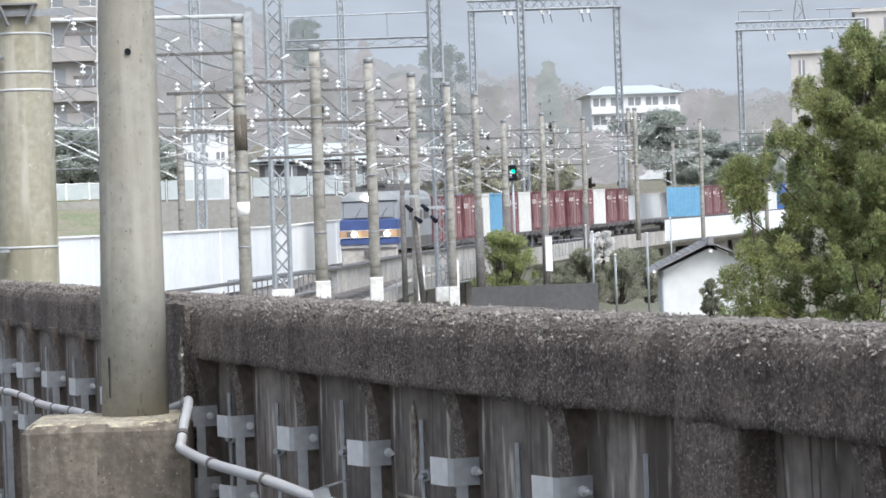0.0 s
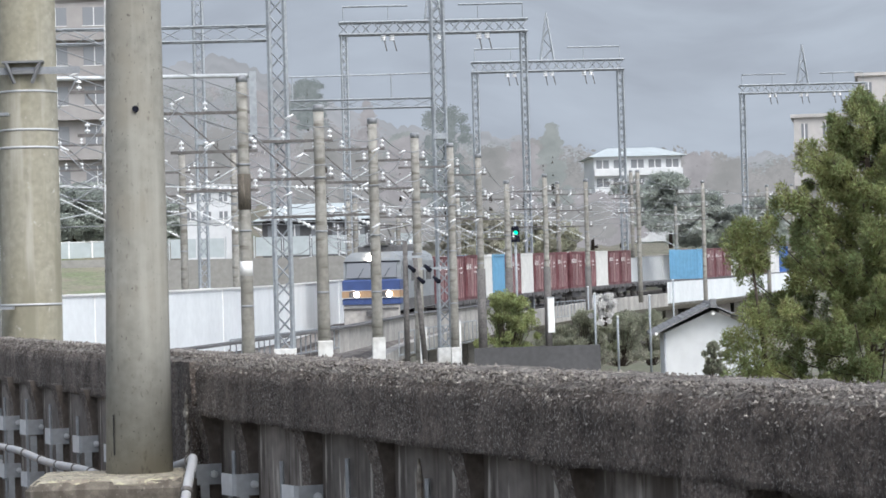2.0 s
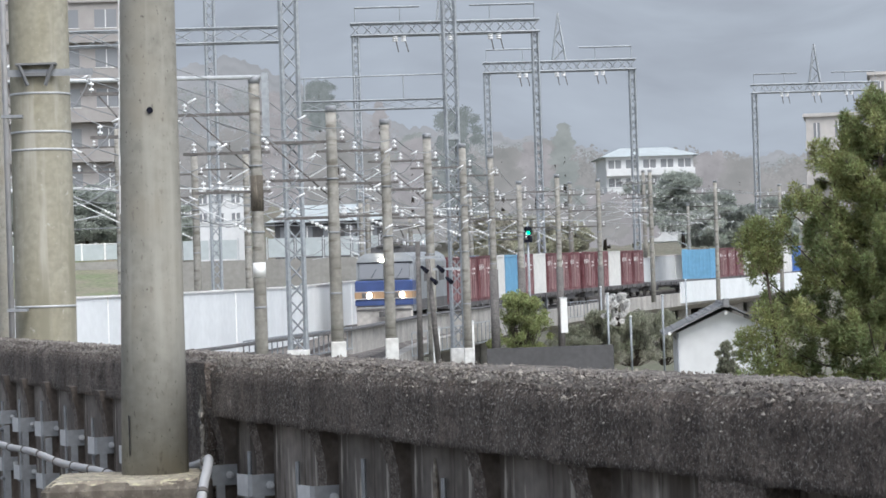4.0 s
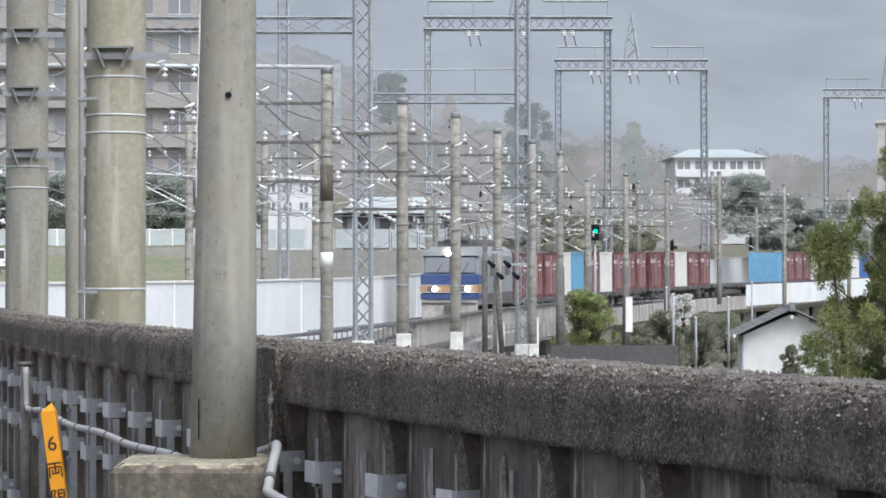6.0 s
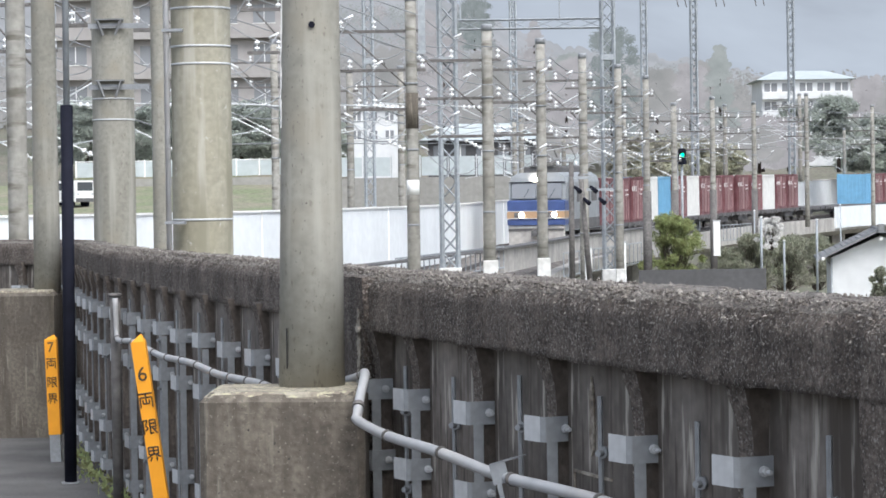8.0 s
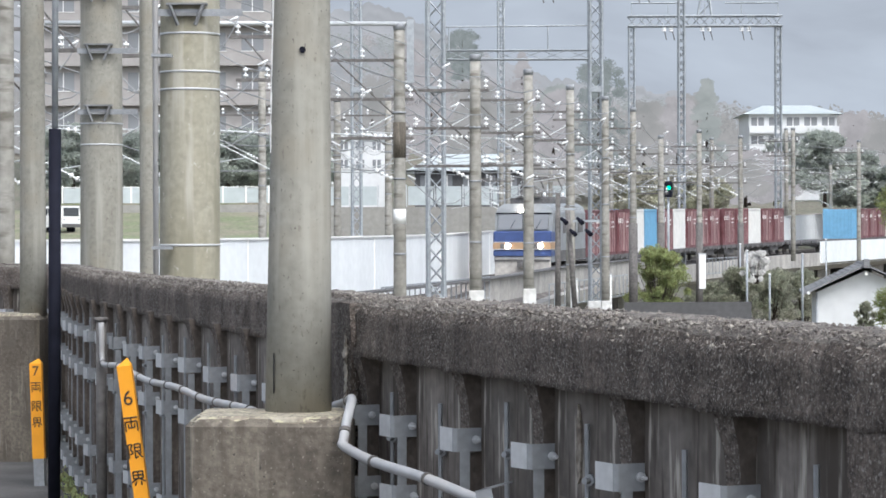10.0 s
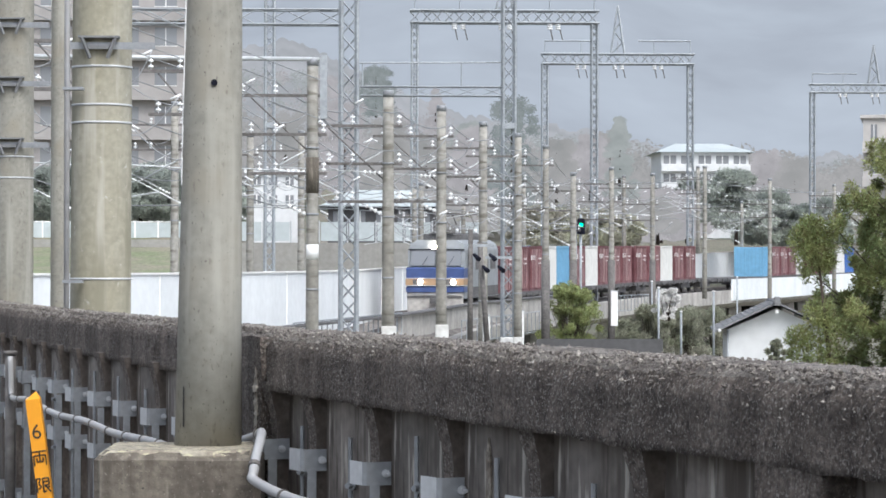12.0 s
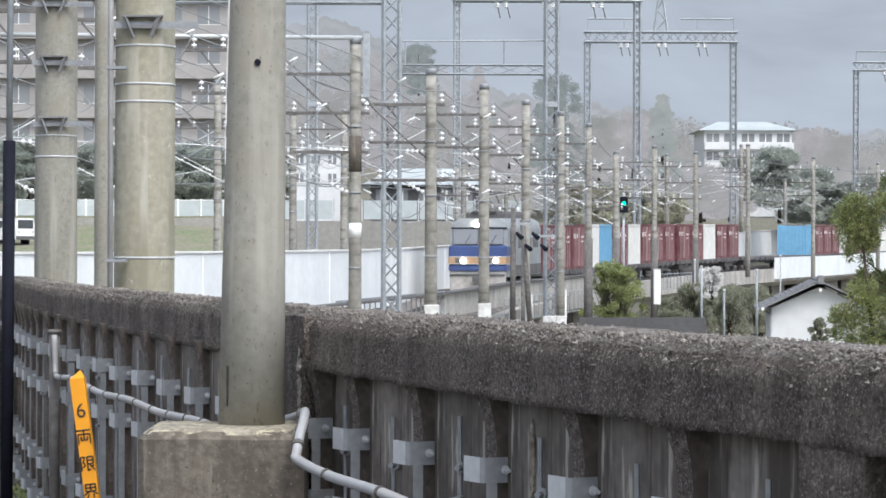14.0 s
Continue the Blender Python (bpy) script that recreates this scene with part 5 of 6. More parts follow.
# ---- wires ----
def wire(name, pts, sag, r, label):
    t = thing(name, label, "wire", Vector(pts[0]), group="overhead wires")
    ln = []
    for a, b in zip(pts, pts[1:]):
        a, b = Vector(a), Vector(b)
        for k in range(10):
            f = k / 10
            ln.append(a + (b - a) * f - Vector((0, 0, sag * 4 * f * (1 - f))))
    ln.append(Vector(pts[-1]))
    bm = bmesh.new()
    pipe(bm, [p - Vector(pts[0]) for p in ln], r, 5)
    part("strand", bm, WIRE, t)


for off, z, r, sag in ((-1.7, -0.75, 0.014, 0.25), (-0.9, -0.75, 0.014, 0.25), (0.27, -0.75, 0.014, 0.25), (-1.5, -1.7, 0.014, 0.3), (0.27, -1.7, 0.014, 0.25), (-2.8, -2.2, 0.016, 0.25), (-2.9, -3.1, 0.016, 0.02), (-6.8, -2.2, 0.016, 0.25), (-6.9, -3.1, 0.016, 0.02)):
    pts = [at(h, top, d) + Vector((off, 0, z + 0.35)) for h, d, top, base, w in POLES]
    pts = [pts[0] + (pts[0] - pts[1]) * 14] + pts
    wire("overhead_wire", pts, sag, r, "thin overhead wire strung along the poles")
# ---- trees and buildings ----
def cedar(p, high, spread):
    """A dense conifer: trunk, limbs, and many clumps of drooping sprays round an uneven cone."""
    t = thing("conifer_tree", "tall olive-green conifer with dense feathery sprays", "tree", p)
    rg = random.Random(11)
    bm = bmesh.new()
    rod(bm, (0, 0, 0), (0.1, 0, high * 0.96), 0.22, 0.03, 10)
    part("trunk", bm, BARK, t)
    clumps, bm = [], bmesh.new()
    for k in range(150):
        f = rg.random() ** 0.85
        z = high * (0.12 + 0.84 * f)
        reach = spread * (1 - f) ** 0.45 * rg.uniform(0.55, 1.15) + 0.15
        a = rg.uniform(0, math.tau)
        d = Vector((math.cos(a), math.sin(a), 0))
        rise = rg.uniform(0.15, 0.55)
        line = [d * reach * g + Vector((0.05, 0, z - reach * 0.3 + reach * rise * g * g)) for g in (0, 0.35, 0.7, 1.0)]
        pipe(bm, line, 0.016, 5)
        n = 3 + int(reach * 2.4)
        for j in range(n):
            g = 0.3 + 0.75 * (j + rg.random()) / n
            c = d * reach * g + Vector((rg.uniform(-1, 1) * 0.3 * reach * 0.4, rg.uniform(-1, 1) * 0.3 * reach * 0.4, z - reach * 0.3 + reach * rise * g * g + rg.uniform(-0.15, 0.2)))
            q = rg.uniform(0.10, 0.24) * (1.25 - 0.4 * g)
            clumps.append((c, (q, q, q * rg.uniform(1.0, 1.7))))
    part("limb", bm, BARK, t)
    ob = leaves("crown", clumps, 290, 0.105, LEAF_CEDAR, t, 1.0, -0.35, 0.12, 0.8)
    return t


tp = at(1795, 458, 60)
cedar((tp.x, tp.y, -3.6), 10.6, 3.5)
# the low limb that reaches out to one side
side = thing("conifer_tree", "small conifer with feathery sprays beside a larger one", "tree", (at(1572, 458, 59).x, 59, -3.6))
rod_part("trunk", (0.9, 0, 0), (0.1, 0, 7.4), 0.08, BARK, side, r1=0.02)
leaves("crown", [((rx, ry, rz), (q, q, q * 0.9)) for rx, ry, rz, q in ((0.05, 0, 7.2, 0.34), (-0.12, 0.1, 6.9, 0.4), (0.25, 0, 6.75, 0.42), (0.0, 0, 6.5, 0.42), (0.35, 0.1, 6.4, 0.3), (0.2, 0, 5.2, 0.4), (-0.25, 0, 4.6, 0.35), (0.2, 0, 4.2, 0.5), (0.5, 0, 4.7, 0.5), (-0.3, 0, 3.6, 0.4))], 1500, 0.095, LEAF_CEDAR, side, 1.0, -0.5, 0.12, 0.9)


def bush(h, v, d, w, high, mat, label, n=26, name="bush"):
    p = at(h, v, d)
    t = thing(name, label, "bush", p)
    rg = random.Random(int(h))
    bm = bmesh.new()
    cl = []
    for k in range(n * 3):
        a, f = rg.uniform(0, math.tau), rg.random()
        rr = w * rg.uniform(0.1, 1.1) * (1 - 0.6 * f * f)
        c = Vector((math.cos(a) * rr, math.sin(a) * rr, high * (0.12 + 0.85 * f)))
        rod(bm, (c.x * 0.2, c.y * 0.2, 0), c, 0.018, 0.006, 4)
        q = rg.uniform(0.10, 0.24) * w
        cl.append((c, (q, q, q * 0.85)))
    part("stem", bm, BARK, t)
    leaves("crown", cl, 320, 0.095, mat, t, 1.0, -0.5, 0.2, 0.5)
    return t


bush(1145, 600, 117, 1.45, 3.3, LEAF_LIME, "fresh yellow-green bush beside the viaduct", 34)
bush(1290, 610, 135, 1.6, 2.9, LEAF_DULL, "grey-green scrub below the viaduct", 30)
bush(1345, 612, 138, 1.9, 3.0, LEAF_DULL, "dark scrub below the viaduct", 30)
bush(1400, 612, 142, 1.6, 3.1, LEAF_DULL, "grey-brown scrub beside a white house", 26)
bush(1240, 605, 150, 1.7, 2.2, LEAF_DULL, "dark scrub under the viaduct railing", 22)
bush(1512, 642, 88, 0.40, 1.3, LEAF_DULL, "small grey-green shrub in front of the white house", 12)


def far_wood(name, spots, mat, label, size=0.5, count=150):
    ob = leaves(name, spots, count, size, mat)
    return tagged(ob, label, "woods", "", "stuff")


rg = random.Random(5)
wood_a, wood_b = [], []
for k in range(230):
    d = rg.uniform(300, 520)
    h = rg.uniform(-100, 2000)
    x = (h - 784) / 4500 * d
    z = ground_z(x, d)
    q = rg.uniform(2.2, 4.4)
    for j in range(3):
        (wood_a if rg.random() < 0.6 else wood_b).append(((x + rg.uniform(-1, 1) * q, d + rg.uniform(-2, 2), z + rg.uniform(0.0, 0.9) * q), (q, q, q * 1.1)))
# Leaves of these woods and slope trees glow, with haze as emission.
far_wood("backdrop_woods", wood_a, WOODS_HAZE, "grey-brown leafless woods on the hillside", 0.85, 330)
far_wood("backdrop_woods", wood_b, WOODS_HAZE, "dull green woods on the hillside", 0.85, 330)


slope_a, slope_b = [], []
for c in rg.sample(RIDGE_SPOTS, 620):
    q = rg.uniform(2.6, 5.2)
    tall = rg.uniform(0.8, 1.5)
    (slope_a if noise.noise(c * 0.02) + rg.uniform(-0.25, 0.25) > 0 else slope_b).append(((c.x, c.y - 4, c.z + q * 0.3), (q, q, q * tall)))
far_wood("backdrop_woods", slope_a, WOODS_BROWN_HAZE, "pinkish-brown leafless trees on the misty slope", 0.75, 210)
far_wood("backdrop_woods", slope_b, WOODS_GREEN_HAZE, "grey-green trees on the misty slope", 0.75, 210)


def lone_tree(h, v, d, w, high, mat, label, pointed=False, low=0.3):
    p = at(h, v, d)
    t = thing("tree", label, "tree", p)
    rg = random.Random(int(h * 3))
    rod_part("trunk", (0, 0, 0), (0, 0, high * 0.9), 0.2, BARK, t, r1=0.05)
    cl = []
    for k in range(90):
        f = rg.random()
        a = rg.uniform(0, math.tau)
        rr = w * (1 - f * (0.95 if pointed else 0.5)) * rg.uniform(0.2, 1)
        q = w * rg.uniform(0.13, 0.27)
        cl.append(((math.cos(a) * rr, math.sin(a) * rr, high * (low + (1 - low) * f)), (q, q, q * (0.5 if pointed else 0.8))))
    leaves("crown", cl, 330, 0.24, mat, t)
    return t


# Brown, green and misty crowns glow here: painted haze, no shading of their own.
lone_tree(1040, 345, 292, 4.4, 12.4, EVERGREEN_FAR_HAZE, "dark broad conifer behind the tracks", False, 0.08)
for h, v, d, w, tall, mat, label, pointed in ((1232, 325, 294, 3.0, 9.6, WOODS_GREEN_HAZE, "hazy grey-green pointed tree", True), (1180, 330, 296, 3.2, 7.6, WOODS_BROWN_HAZE, "hazy bare brown tree", False), (1120, 330, 293, 3.4, 7.0, WOODS_HAZE, "hazy dull green tree", False),
                                             (960, 330, 295, 3.6, 8.4, WOODS_BROWN_HAZE, "hazy pinkish bare tree", False), (890, 330, 291, 3.4, 7.4, WOODS_HAZE, "hazy dull green tree", False), (830, 322, 294, 3.8, 9.0, WOODS_HAZE, "hazy grey-green tree", False),
                                             (745, 320, 296, 4.0, 10.4, WOODS_BROWN_HAZE, "hazy pinkish bare tree", False), (640, 318, 293, 3.8, 9.2, WOODS_HAZE, "hazy dull green tree", False), (1490, 330, 296, 3.0, 6.0, WOODS_BROWN_HAZE, "hazy bare brown tree", False), (1545, 335, 292, 3.2, 5.0, WOODS_HAZE, "hazy dull green tree", False)):
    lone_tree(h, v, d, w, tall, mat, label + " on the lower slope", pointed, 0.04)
lone_tree(800, 180, 420, 4.4, 8.0, EVERGREEN_FAR_HAZE, "round dark tree on the hill", False, 0.05)
lone_tree(905, 215, 420, 2.6, 8.0, WOODS_BROWN_HAZE, "bare pointed tree on the hill", True, 0.05)
lone_tree(705, 205, 400, 4.2, 8.5, WOODS_BROWN_HAZE, "pinkish bare tree on the hill", False, 0.05)
lone_tree(960, 270, 380, 4.0, 6.5, WOODS_GREEN_HAZE, "dull green tree on the slope", False, 0.05)
lone_tree(1215, 330, 340, 3.2, 9.5, WOODS_HAZE, "dull green tree on the hillside")
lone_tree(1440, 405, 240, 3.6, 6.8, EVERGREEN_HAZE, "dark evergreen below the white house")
# Three nearer crowns that also glow with painted haze.
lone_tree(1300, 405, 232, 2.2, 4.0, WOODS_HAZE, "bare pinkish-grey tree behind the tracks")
lone_tree(1306, 402, 244, 3.0, 4.9, WOODS_BROWN_HAZE, "bare pinkish cherry tree below the white villa", False, 0.1)
lone_tree(1352, 402, 243, 2.6, 5.0, WOODS_BROWN_HAZE, "bare pinkish-grey tree below the white villa", False, 0.1)
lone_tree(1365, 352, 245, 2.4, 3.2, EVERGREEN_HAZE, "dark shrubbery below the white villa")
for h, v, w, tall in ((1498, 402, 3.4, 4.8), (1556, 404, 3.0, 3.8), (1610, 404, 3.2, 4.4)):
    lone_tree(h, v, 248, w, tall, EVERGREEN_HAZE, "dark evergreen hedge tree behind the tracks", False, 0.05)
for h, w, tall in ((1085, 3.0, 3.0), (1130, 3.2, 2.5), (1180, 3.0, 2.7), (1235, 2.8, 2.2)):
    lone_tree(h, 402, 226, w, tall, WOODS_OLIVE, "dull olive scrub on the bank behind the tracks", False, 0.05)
# Shrubbery in the haze-paled leaf colour.
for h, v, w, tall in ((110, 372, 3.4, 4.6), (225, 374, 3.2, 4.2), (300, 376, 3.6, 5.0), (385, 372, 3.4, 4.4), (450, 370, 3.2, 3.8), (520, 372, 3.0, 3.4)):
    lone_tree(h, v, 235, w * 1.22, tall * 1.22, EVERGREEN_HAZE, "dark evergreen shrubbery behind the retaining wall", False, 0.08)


def windowed_block(name, h0, h1, v0, v1, d, storeys, bays, wall_mat, label, roof_mat=None, deep=10.0, hip=0.0, balcony=True, turn=0.0, glaze=0.5):
    """A building with its storeys, recessed windows, balconies and roof."""
    a, b = at(h0, v1, d), at(h1, v0, d)
    w, H = b.x - a.x, b.z - a.z
    t = thing(name, label, "building", Matrix.Translation(((a.x + b.x) / 2, d, a.z)) @ Matrix.Rotation(turn, 4, "Z"))
    box_part("wall", (-w / 2, 0, -5), (w / 2, deep, H), wall_mat, t)
    sh = H / storeys
    for i in range(storeys):
        if balcony:
            box_part("balcony", (-w / 2 - 0.05, -1.0, i * sh - 0.1), (w / 2 + 0.05, 0.0, i * sh + 0.1 + sh * 0.26), wall_mat, t)
        for k in range(bays):
            x0 = -w / 2 + w * (k + 0.5 - glaze / 2) / bays
            x1 = x0 + w * glaze / bays
            z0, z1 = i * sh + sh * 0.36, i * sh + sh * 0.82
            win = box_part("window", (x0, -0.03, z0), (x1, 0.1, z1), FAR_GLASS, t, "grey window")
            box_part("frame", (x0 - 0.06, -0.07, z0 - 0.06), (x1 + 0.06, -0.035, z0), PAINT_WHITE, win)
            box_part("mullion", ((x0 + x1) / 2 - 0.04, -0.07, z0), ((x0 + x1) / 2 + 0.04, -0.035, z1), PAINT_WHITE, win)
    bm = bmesh.new()
    if hip:
        e = 0.65
        lo = [bm.verts.new(p) for p in ((-w / 2 - e, -e, H), (w / 2 + e, -e, H), (w / 2 + e, deep + e, H), (-w / 2 - e, deep + e, H))]
        hi = [bm.verts.new((-w * 0.28, deep / 2, H + hip)), bm.verts.new((w * 0.28, deep / 2, H + hip))]
        for f in ((lo[0], lo[1], hi[1], hi[0]), (lo[2], lo[3], hi[0], hi[1]), (lo[1], lo[2], hi[1]), (lo[3], lo[0], hi[0])):
            bm.faces.new(f)
        bm.faces.new(lo[::-1])
    else:
        slab(bm, (-w / 2 - 0.3, -0.3, H), (w / 2 + 0.3, deep + 0.3, H + 0.35))
    part("roof", bm, roof_mat or wall_mat, t)
    return t


windowed_block("villa", 1306, 1462, 240, 305, 257, 2, 5, HOUSE_WHITE, "white two-storey villa with a pale hipped roof", ROOF_PALE, 9, 1.1, True, 0.0, 0.72)
windowed_block("apartment_building", 60, 462, -60, 290, 262, 5, 6, HOUSE_BEIGE, "beige apartment block with balconies and dark windows", None, 12, 0, True, 0.0, 0.58)
windowed_block("apartment_building", 1668, 1782, 178, 420, 262, 4, 3, BEIGE_FAR, "pale beige apartment block behind the conifer", None, 12, 0, True, -0.22, 0.3)
windowed_block("apartment_building", 1786, 1900, 106, 420, 275, 5, 3, BEIGE_FAR, "taller pale beige apartment block behind the conifer", None, 12, 0, True, -0.22, 0.3)
windowed_block("low_building", 575, 662, 280, 345, 185, 2, 3, HOUSE_WHITE, "white flat-roofed building behind the tracks", None, 8, 0, False)
windowed_block("low_building", 715, 905, 338, 385, 180, 1, 5, FENCE_DARK, "low dark building under a pale roof", ROOF_PALE, 8, 1.3, False)
windowed_block("low_building", 660, 760, 205, 250, 330, 2, 4, HOUSE_BEIGE, "pinkish house on the hillside", TILE_GREY, 8, 2.0, False)

# tiled-roof white house below the viaduct
hl, hr = at(1424, 610, 105), at(1600, 610, 105)
house = thing("house", "white rendered house with a grey tiled gable roof", "house", Matrix.Translation(((hl.x + hr.x) / 2, 105, -3.7)) @ Matrix.Rotation(-0.12, 4, "Z"))
w2 = (hr.x - hl.x) / 2
eave, ridge = at(0, 556, 105).z + 3.7, at(0, 512, 105).z + 3.7
bm = bmesh.new()
v = [bm.verts.new(p) for p in ((-w2, 0, 0), (w2, 0, 0), (w2, 0, eave), (0, 0, ridge - 0.12), (-w2, 0, eave), (-w2, 8, 0), (w2, 8, 0), (w2, 8, eave), (0, 8, ridge - 0.12), (-w2, 8, eave))]
for f in ((0, 1, 2, 3, 4), (5, 9, 8, 7, 6), (0, 4, 9, 5), (1, 6, 7, 2), (0, 5, 6, 1), (2, 7, 8, 3), (4, 3, 8, 9)):
    bm.faces.new([v[i] for i in f])
part("wall", bm, HOUSE_WHITE, house)
for sgn in (-1, 1):
    slope = box_part("roof", (min(0, sgn * w2), 0.05, eave - 0.3), (max(0, sgn * w2), 7.9, eave - 0.2), TILE_GREY, house, "grey tiled roof slope")
    o = 0.55
    n = 12
    for k in range(n):
        bm = bmesh.new()
        f0, f1 = k / n, (k + 1) / n
        x0, x1 = sgn * (w2 + o) * (1 - f0), sgn * (w2 + o) * (1 - f1)
        z0, z1 = eave - 0.12 + (ridge - eave + 0.2) * f0, eave - 0.12 + (ridge - eave + 0.2) * f1
        q = [bm.verts.new(p) for p in ((x0, -0.6, z0), (x1, -0.6, z1), (x1, 8.6, z1), (x0, 8.6, z0), (x0, -0.6, z0 + 0.10), (x1, -0.6, z1 + 0.07), (x1, 8.6, z1 + 0.07), (x0, 8.6, z0 + 0.10))]
        for f in ((0, 1, 2, 3), (4, 7, 6, 5), (0, 4, 5, 1), (2, 6, 7, 3), (0, 3, 7, 4), (1, 5, 6, 2)):
            bm.faces.new([q[i] for i in f])
        part("tile_course", bm, TILE_GREY, slope)
rod_part("ridge_tile", (0, -0.65, ridge + 0.12), (0, 8.6, ridge + 0.12), 0.11, TILE_GREY, house)
box_part("ridge_end", (-0.14, -0.75, ridge), (0.14, -0.62, ridge + 0.36), TILE_GREY, house, "", 0.04)
for x in (-w2 - 0.3, 0.0):
    rod_part("purlin_end", (x, -0.68, eave + (0.0 if x else ridge - eave - 0.25)), (x, -0.5, eave + (0.0 if x else ridge - eave - 0.25)), 0.07, PAINT_WHITE, house, n=10)
rod_part("downpipe", (-w2 + 0.05, -0.06, 0), (-w2 + 0.05, -0.06, eave), 0.04, STEEL, house)

# retaining wall, fence and field beyond the tracks
bm = bmesh.new()
a, b = at(200, 458, 172), at(1000, 458, 172)
slab(bm, (a.x, 172, -2), (b.x, 173, at(0, 402, 172).z))
setting("retaining_wall", bm, RETAIN, "beige concrete retaining wall beyond the tracks", "wall")
fence = thing("mesh_fence", "pale panel fence on the retaining wall", "fence", (a.x, 172.4, at(0, 402, 172).z))
for k in range(16):
    x = (b.x - a.x) * k / 16
    rod_part("fence_post", (x, 0, 0), (x, 0, 1.5), 0.05, PALE_STEEL, fence, n=6)
    if k % 5 != 4:
        box_part("fence_panel", (x + 0.1, 0.02, 0.12), (x + (b.x - a.x) / 16 - 0.1, 0.05, 1.4), ROOF_PALE, fence)
bm = bmesh.new()
a, b = at(40, 458, 150), at(446, 458, 150)
slab(bm, (a.x, 158, at(0, 394, 158).z - 2), (b.x + 1, 158.3, at(0, 397, 158).z))
setting("low_wall", bm, RETAIN, "pale concrete wall at the top of the grass bank", "wall")
bm = bmesh.new()
slab(bm, (a.x, 158.3, at(0, 402, 158).z), (b.x + 1, 166, at(0, 394, 158).z))
setting("grass_terrace", bm, GRASS, "narrow grass terrace behind the low wall", "grass")
fence = thing("panel_fence", "pale panel fence with a white top rail above the grass bank", "fence", (a.x, 161, at(0, 395, 158).z))
span = b.x + 1 - a.x
high = at(0, 365, 161).z - at(0, 395, 158).z
for k in range(11):
    x = span * k / 10
    box_part("fence_post", (x - 0.05, -0.05, 0), (x + 0.05, 0.05, high + 0.05), PAINT_WHITE, fence, "", 0.01)
    if k < 10:
        box_part("fence_panel", (x + 0.07, -0.015, 0.1), (x + span / 10 - 0.07, 0.015, high - 0.08), ROOF_PALE, fence)
        box_part("top_rail", (x + 0.05, -0.03, high - 0.05), (x + span / 10 - 0.05, 0.03, high), PAINT_WHITE, fence)
van_at = at(106, 447, 144)
van = thing("van", "small white van parked on the grass bank", "van", Matrix.Translation(van_at) @ Matrix.Rotation(radians(52), 4, "Z"))
bm = bmesh.new()
prof = [(-0.7, 0.35), (0.72, 0.35), (0.74, 0.95), (0.62, 1.55), (-0.60, 1.55), (-0.72, 0.95)]
r0 = [bm.verts.new((x, 0, z)) for x, z in prof]
r1 = [bm.verts.new((x, 3.2, z)) for x, z in prof]
for k in range(6):
    bm.faces.new((r0[k], r0[(k + 1) % 6], r1[(k + 1) % 6], r1[k]))
bm.faces.new(r0[::-1]), bm.faces.new(r1)
part("body", bm, PAINT_WHITE, van)
box_part("windscreen", (-0.58, -0.02, 0.98), (0.58, 0.02, 1.46), GLASS, van)
for y in (0.25, 1.2, 2.15):
    for x in (-0.73, 0.65):
        box_part("side_window", (x, y, 1.0), (x + 0.08, y + 0.85, 1.42), GLASS, van)
box_part("bumper", (-0.7, -0.08, 0.34), (0.7, 0.0, 0.55), LOCO_DARK, van, "dark grey bumper")
for x in (-0.6, 0.5):
    box_part("headlight", (x, -0.03, 0.72), (x + 0.14, 0.01, 0.84), PALE_STEEL, van)
    rod_part("wheel", (x - 0.05, 0.6, 0.27), (x + 0.13, 0.6, 0.27), 0.27, POST_BLACK, van, n=16)
    rod_part("wheel", (x - 0.05, 2.6, 0.27), (x + 0.13, 2.6, 0.27), 0.27, POST_BLACK, van, n=16)

bm = bmesh.new()
rows = []
for j in range(8):
    rows.append([bm.verts.new(at(-60 + k * 42, 476 - j * 10 + 3 * noise.noise((k, j, 0)), 132 + j * 4)) for k in range(14)])
for r0, r1 in zip(rows, rows[1:]):
    for k in range(13):
        bm.faces.new((r0[k], r0[k + 1], r1[k + 1], r1[k])).smooth = True
setting("grass_bank", bm, GRASS, "patchy spring grass bank with bare brown earth", "grass")

# dark sheet fence and thin posts below the viaduct
bm = bmesh.new()
a, b = at(1085, 602, 96), at(1310, 602, 96)
slab(bm, (a.x, 96, -3.7), (b.x, 96.1, at(0, 572, 96).z))
setting("sheet_fence", bm, FENCE_DARK, "dark slate-grey sheet fence", "fence")
for h, top, d in ((1302, 482, 100), (1342, 524, 100), (1400, 488, 100), (1290, 470, 140), (1442, 462, 150)):
    p = at(h, 610, d)
    t = thing("thin_post", "thin grey steel post", "post", p, group="thin posts below the line")
    rod_part("post", (0, 0, -0.5), (0, 0, at(0, top, d).z - p.z), 0.045, STEEL, t, n=8)
    rod_part("post_cap", (0, 0, at(0, top, d).z - p.z), (0, 0, at(0, top, d).z - p.z + 0.05), 0.06, PAINT_WHITE, t, n=8)
# white marker boxes by the line
for h, v0, v1, w, d in ((1056, 523, 581, 13, 100), (1223, 487, 531, 12, 128), (996, 532, 580, 12, 84)):
    p = at(h, v1, d)
    t = thing("equipment_cabinet", "white painted cabinet beside the line", "cabinet", p, group="white cabinets by the line")
    w = w / 4500 * d
    box_part("cabinet_body", (-w / 2, -0.12, -0.5), (w / 2, 0.15, at(0, v0, d).z - p.z), PAINT_WHITE, t, "", 0.02)
    box_part("lid", (-w / 2 - 0.02, -0.14, at(0, v0, d).z - p.z), (w / 2 + 0.02, 0.17, at(0, v0, d).z - p.z + 0.04), PALE_STEEL, t)

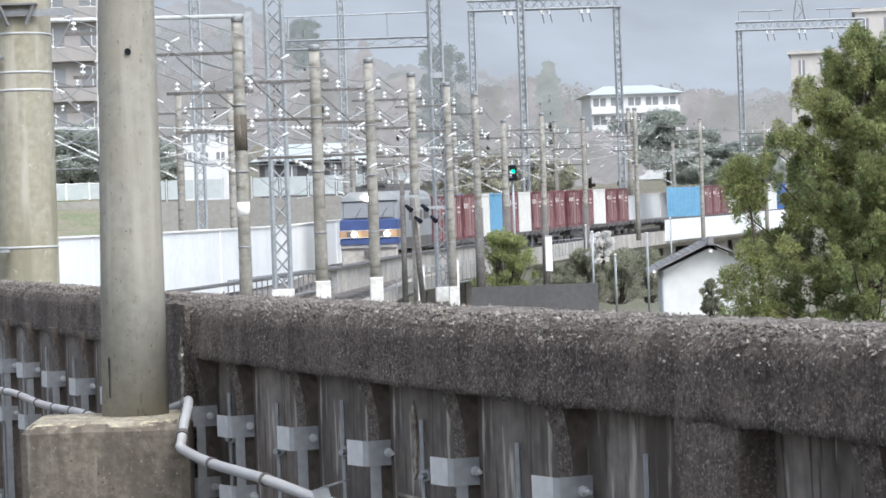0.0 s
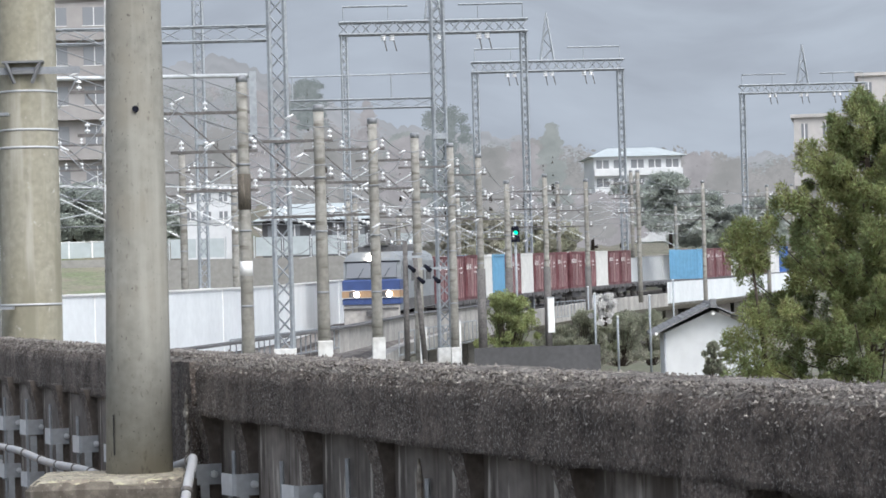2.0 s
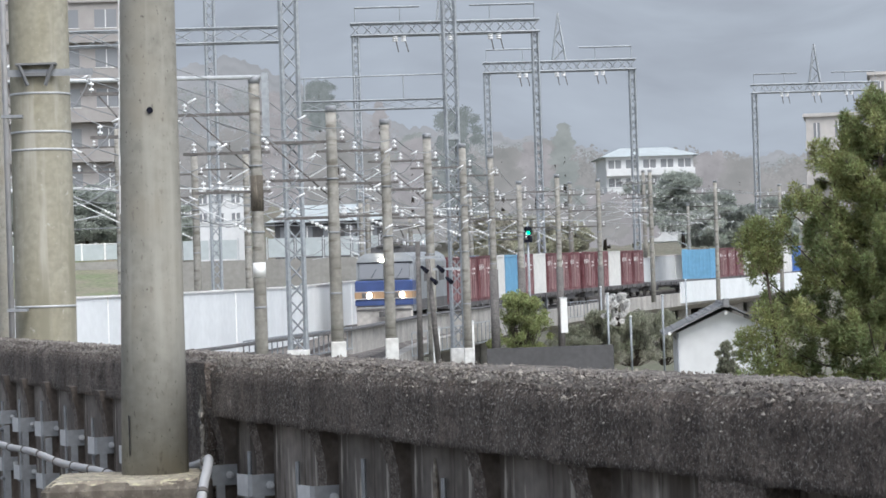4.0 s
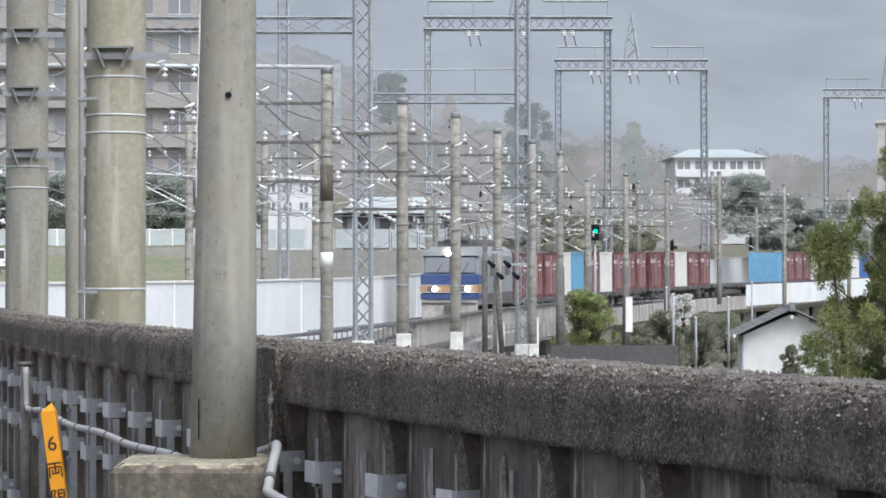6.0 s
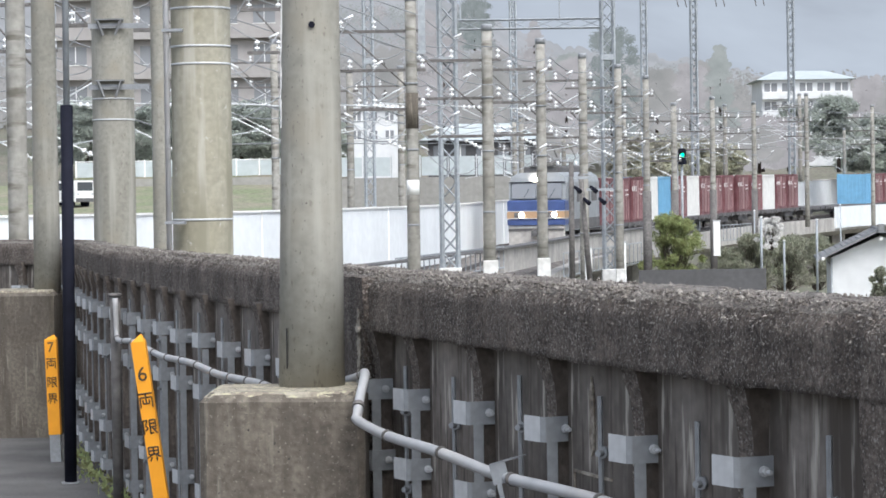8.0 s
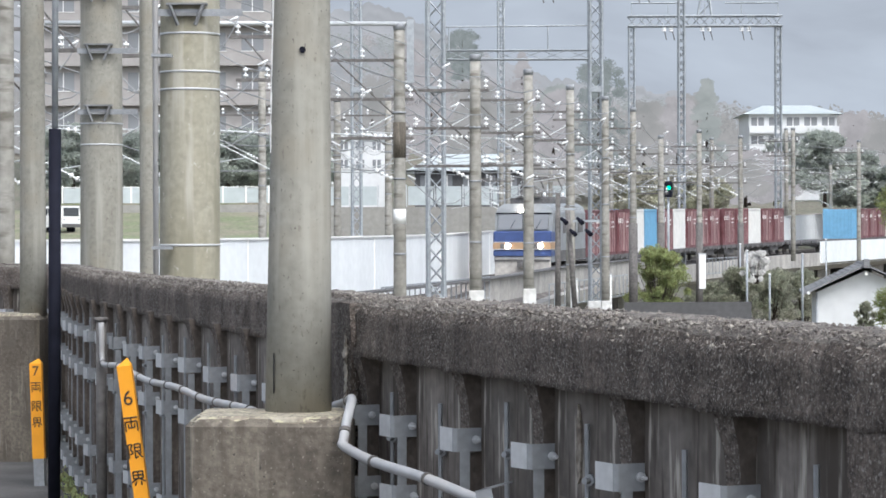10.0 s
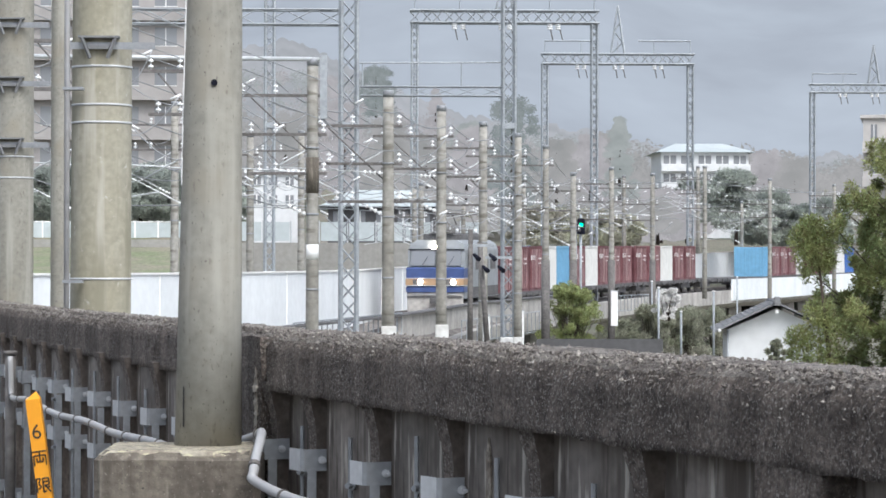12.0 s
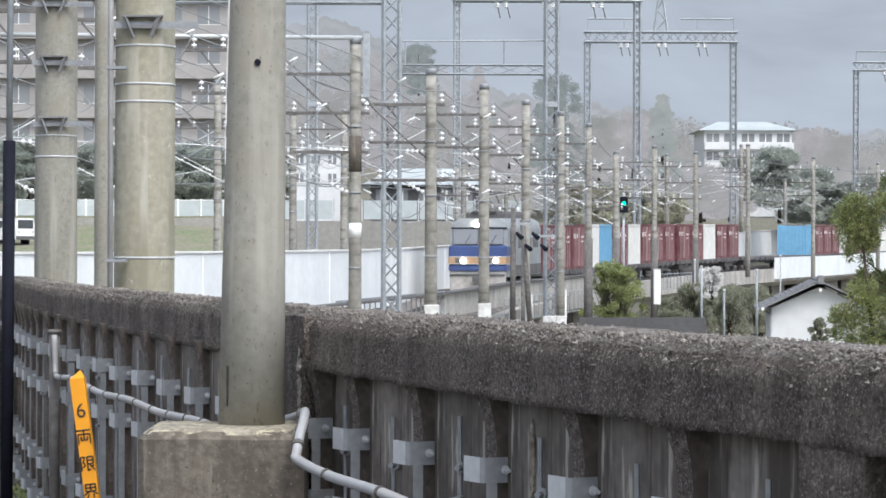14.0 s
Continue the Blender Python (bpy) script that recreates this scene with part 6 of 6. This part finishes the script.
# signal
p = at(1164, 372, 126)
t = thing("railway_signal", "black railway signal showing green on a steel post", "signal", p)
rod_part("post", (0, 0.25, -7), (0, 0.25, 0.6), 0.06, STEEL, t)
bm = bmesh.new()
slab(bm, (-0.2, 0, -0.4), (0.2, 0.2, 0.4), None, 0.08)
part("backing_board", bm, POST_BLACK, t, "black backing board")
rod_part("green_lamp", (0, -0.03, 0.06), (0, 0.02, 0.06), 0.105, GREEN_LAMP, t, "lit green lamp", n=16)
rod_part("red_lamp", (0, -0.03, -0.22), (0, 0.02, -0.22), 0.1, POST_BLACK, t, n=16)
rod_part("hood", (0, -0.2, 0.22), (0, 0.02, 0.22), 0.03, POST_BLACK, t, n=8)
box_part("ladder", (-0.22, 0.3, -7), (-0.18, 0.34, 0.2), STEEL, t)

# leaning dark stay poles with hooded lamps
for h0, v0, h1, v1, d in ((967, 582, 968, 378, 80), (1000, 585, 984, 400, 82)):
    a, b = at(h0, v0, d), at(h1, v1, d)
    t = thing("stay_pole", "dark timber pole with fittings beside the line", "pole", a, group="dark stay poles")
    rod_part("shaft", (0, 0, -0.5), b - a, 0.10, RUSTY, t, r1=0.08)
    box_part("cross_arm", (-0.1, -0.05, (b - a).z - 0.55), (0.75, 0.05, (b - a).z - 0.47), STEEL, t)
    for x in (0.1, 0.6):
        rod_part("hooded_lamp", (b.x - a.x + x, -0.1, (b - a).z - 0.8), (b.x - a.x + x + 0.15, -0.35, (b - a).z - 0.95), 0.05, POST_BLACK, t, r1=0.08, n=10)

# railings on the viaduct edge
def railing(p0, p1, high, n, label):
    t = thing("railing", label, "railing", p0)
    d = Vector(p1) - Vector(p0)
    for z in (0.05, high):
        rod_part("rail_bar", (0, 0, z), d + Vector((0, 0, z)), 0.03, STEEL, t, n=6)
    for k in range(n):
        q = d * (k / (n - 1))
        rod_part("picket", q, q + Vector((0, 0, high)), 0.022, STEEL, t, n=6)


railing(at(655, 590, 82), at(846, 566, 93), 0.82, 22, "grey steel picket railing beside the track")
railing(at(1222, 524, 150), at(1300, 519, 160), 0.95, 14, "grey steel picket railing on the viaduct edge")
railing(at(952, 583, 105), at(1090, 560, 122), 1.0, 18, "grey steel picket railing below the parapet")

bush(1318, 540, 128, 0.75, 1.6, LEAF_WHITE, "small tree in white blossom below the viaduct", 10)

# weeds at the foot of the wall
cl = []
for k in range(14):
    s = 23 + k * 0.45
    p, d = along(WALL, s)
    cl.append(((p.x - 0.2, p.y, 0.06), (0.12, 0.12, 0.07)))
tagged(leaves("weeds", cl, 26, 0.06, LEAF_LIME, None, 1.6), "green weeds growing along the foot of the wall", "weeds", "", "stuff")
